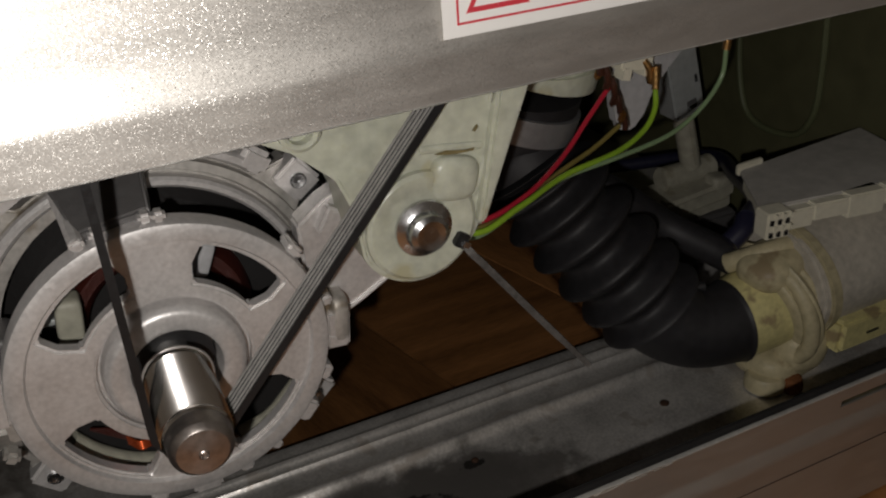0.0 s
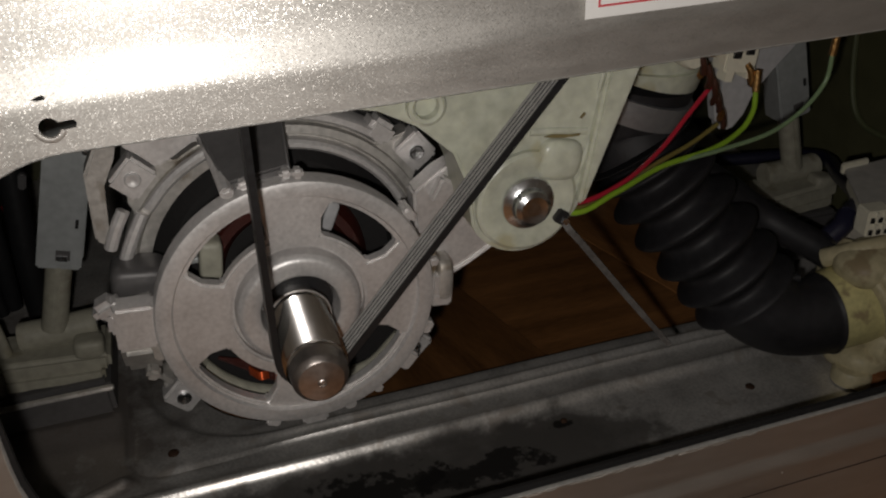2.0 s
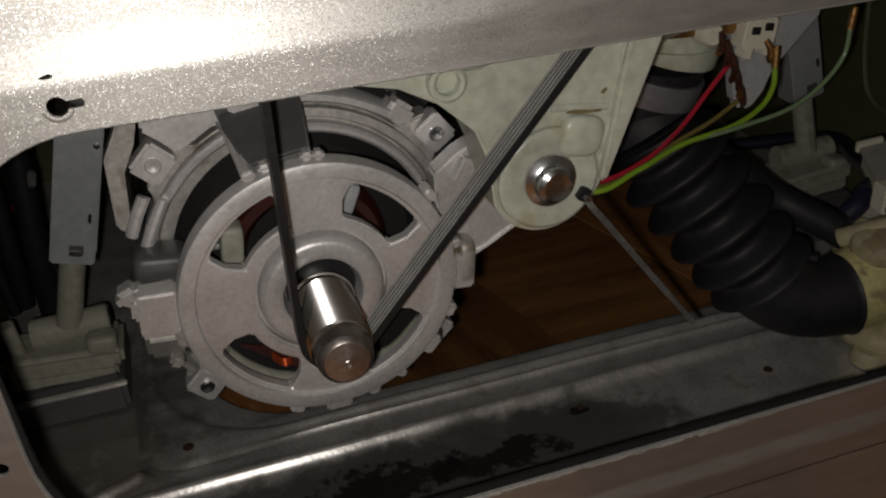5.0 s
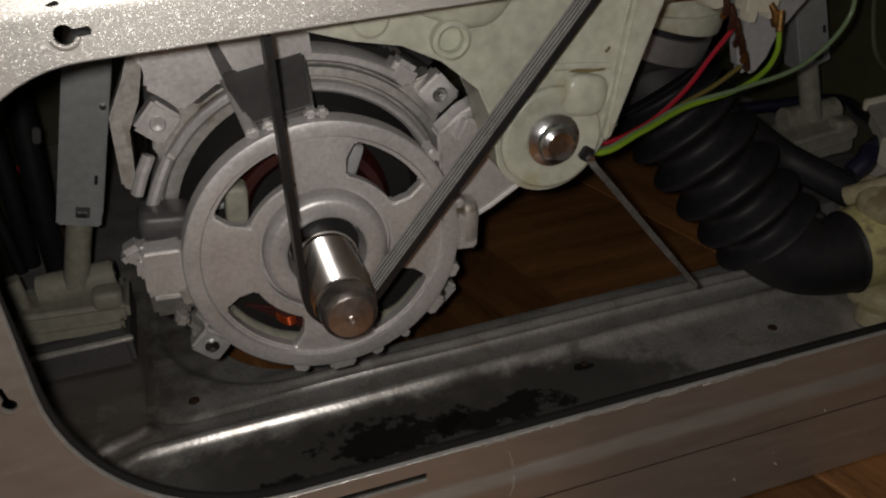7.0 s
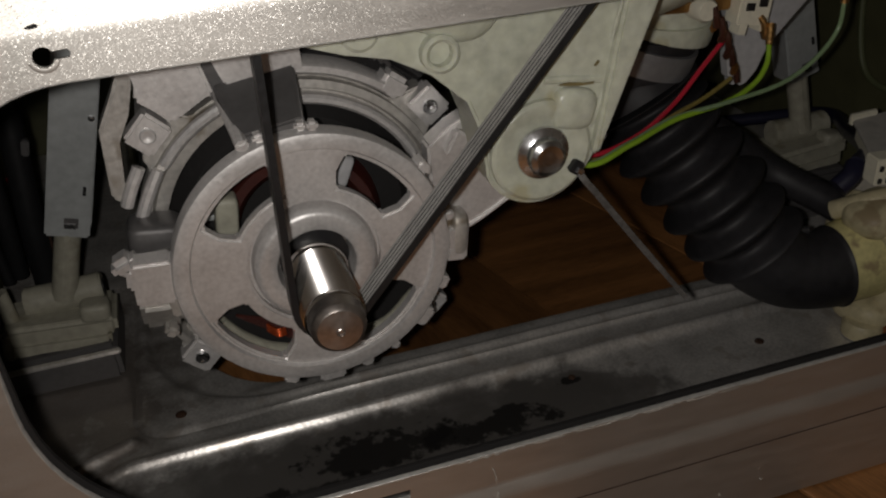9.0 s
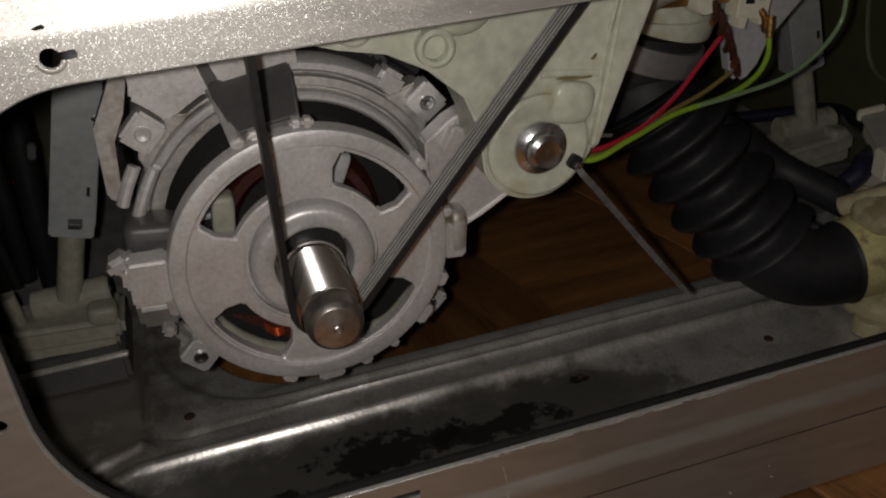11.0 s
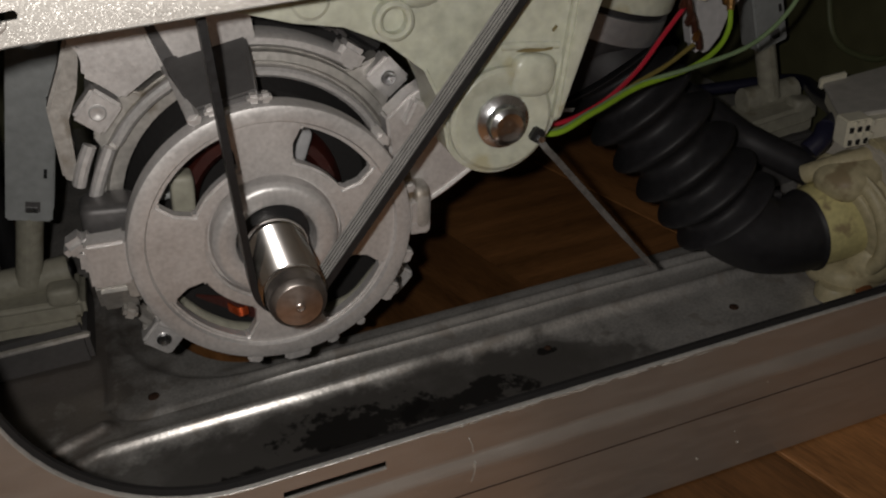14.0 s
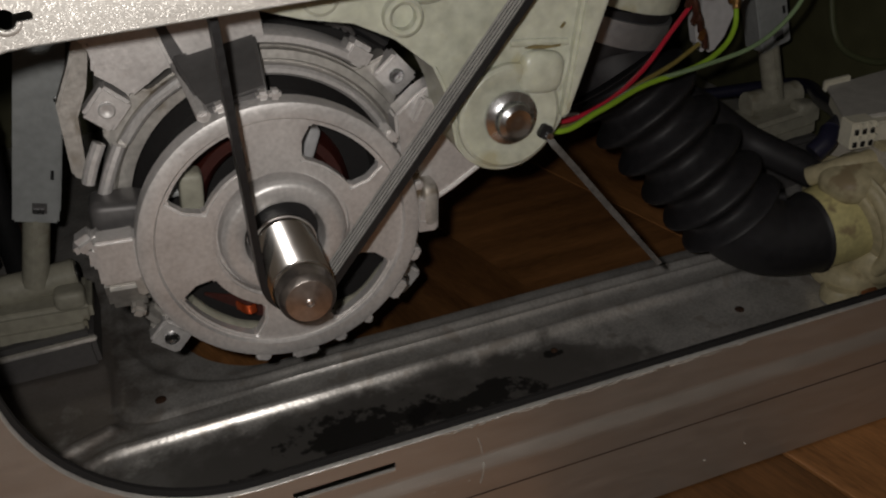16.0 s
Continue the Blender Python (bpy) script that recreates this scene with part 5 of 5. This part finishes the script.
part("cable", tube([(-0.222, 0.332, 0.02), (-0.228, 0.330, -0.06), (-0.234, 0.328, -0.13), (-0.236, 0.328, -0.176)], 0.0085, steps=8, seg=12), BLACK, loom, "dark corrugated sleeve")
part("clip", brick((-0.2210, 0.322, -0.0690), (0.0050, 0.0060, 0.0110), (0, 14, 0)), DARK_GREY, loom, "small metal clip", bevel=0.001)
part("red_joint", tube([(-0.2600, 0.436, -0.1340), (-0.2570, 0.430, -0.1368), (-0.2535, 0.432, -0.1335)], 0.0036, steps=5, seg=12), RED, loom, "small red crimp joint")
part("red_lead", tube([(-0.2570, 0.436, -0.1500), (-0.2590, 0.434, -0.1600), (-0.2560, 0.436, -0.1720)], 0.0024, steps=5, seg=10), RUST, loom)

# ---- laminate boards ----
ANG = -75.0
c, s = math.cos(radians(ANG)), math.sin(radians(ANG))
board_mesh = None
BW_, BL_ = 0.128, 1.10


def clipped(poly):
    """The part of a plan polygon that lies inside the room."""
    for axis, lim, sign in ((0, -RX, 1), (0, RX, -1), (1, RY0, 1), (1, RY1, -1)):
        out = []
        for a, b in zip(poly, poly[1:] + poly[:1]):
            da, db = sign * (a[axis] - lim), sign * (b[axis] - lim)
            if da >= 0:
                out.append(a)
            if (da < 0) != (db < 0):
                t = da / (da - db)
                out.append((a[0] + t * (b[0] - a[0]), a[1] + t * (b[1] - a[1])))
        poly = out
        if len(poly) < 3:
            return []
    return poly


for i in range(-14, 15):
    for k in range(-3, 4):
        u, v = BL_ * k + (0.37 * i + 0.20) % BL_, BW_ * i + 0.0805
        cx, cy = c * u - s * v, s * u + c * v
        ring = [(cx + c * a - s * b, cy + s * a + c * b) for a, b in ((-BL_ / 2, -BW_ / 2), (BL_ / 2, -BW_ / 2), (BL_ / 2, BW_ / 2), (-BL_ / 2, BW_ / 2))]
        cut = clipped(ring)
        if not cut:
            continue
        if cut != ring:
            mid = (sum(p[0] for p in cut) / len(cut), sum(p[1] for p in cut) / len(cut))
            cut = [(p[0] + (mid[0] - p[0]) * 0.004, p[1] + (mid[1] - p[1]) * 0.004) for p in cut]
            part("floorboard", prism(cut, FLOOR_Z - 0.008, FLOOR_Z), WOOD, floor, smooth=False)
            continue
        if board_mesh is None:
            bm = brick((0, 0, 0), (BL_ - 0.0018, BW_ - 0.0018, 0.008))
            first = part("floorboard", bm, WOOD, None, "warm brown laminate board", origin=(0, 0, 0), bevel=0.0006, segments=1)
            board_mesh = first.data
            ob = first
        else:
            ob = new("floorboard", board_mesh)
        ob.parent = floor
        ob.matrix_basis = Matrix.Translation(at(cx, cy, FLOOR_Z - 0.004)) @ pose(0, 0, 0, 0, 0, ANG)

# ---- what moves: the tub shakes with everything that hangs on it, the pulley spins ----
SHAKE = [
    (0, 6.1, 7.4),
    (0.5, -0.6, 4.0),
    (1, 1.8, 1.6),
    (1.5, 5.0, 5.5),
    (2, -1.2, 3.5),
    (2.5, 2.5, 1.5),
    (3, 2.6, 6.6),
    (3.5, -1.6, 1.8),
    (4, 3.5, 4.0),
    (4.5, -1.0, 1.0),
    (5, 3.0, 3.2),
    (5.5, 0.5, -1.5),
    (6, 2.0, -1.8),
    (6.5, 4.5, 3.0),
    (7, 1.3, -2.6),
    (7.5, 3.6, 3.1),
    (8, 3.5, -1.4),
    (8.5, 1.5, 1.8),
    (9, 4.0, -1.0),
    (9.5, 0.5, 2.0),
    (10, 4.5, 1.5),
    (10.5, 2.0, -2.0),
    (11, -0.2, 1.1),
    (11.5, 5.7, 0.7),
    (12, 2.5, -3.3),
    (12.5, 0.0, 0.0),
    (13, 6.6, 0.7),
    (13.5, 4.4, -2.7),
    (14, 0.2, -2.1),
    (14.5, 4.8, 1.9),
    (15, 5.6, -0.7),
    (15.5, 2.5, -2.7),
    (16, 0.3, -0.1),
]


def motions():
    for ob in (tub, motor, belt, strap, terminals, gus, *wires[:3]):
        base = Vector(ob.location)
        walk(ob, [(t, Matrix.Translation(base + Vector((dx, 0, dz)) * 0.001 * S)) for t, dx, dz in SHAKE])
    base_wire = Vector(wires[3].location)
    walk(wires[3], [(t, Matrix.Translation(base_wire + Vector((dx, 0, dz)) * 0.0007 * S)) for t, dx, dz in SHAKE])
    for strut in (left_strut, right_strut):
        base = Vector(strut.location)
        walk(strut, [(t, Matrix.Translation(base + Vector((0.3 * dx, 0, 0.8 * dz)) * 0.001 * S)) for t, dx, dz in SHAKE])
    base = Vector(pulley.location)
    walk(pulley, [(k / 15, Matrix.Translation(base) @ pose(0, 0, 0, 0, 80 * k, 0)) for k in range(241)])


motions()
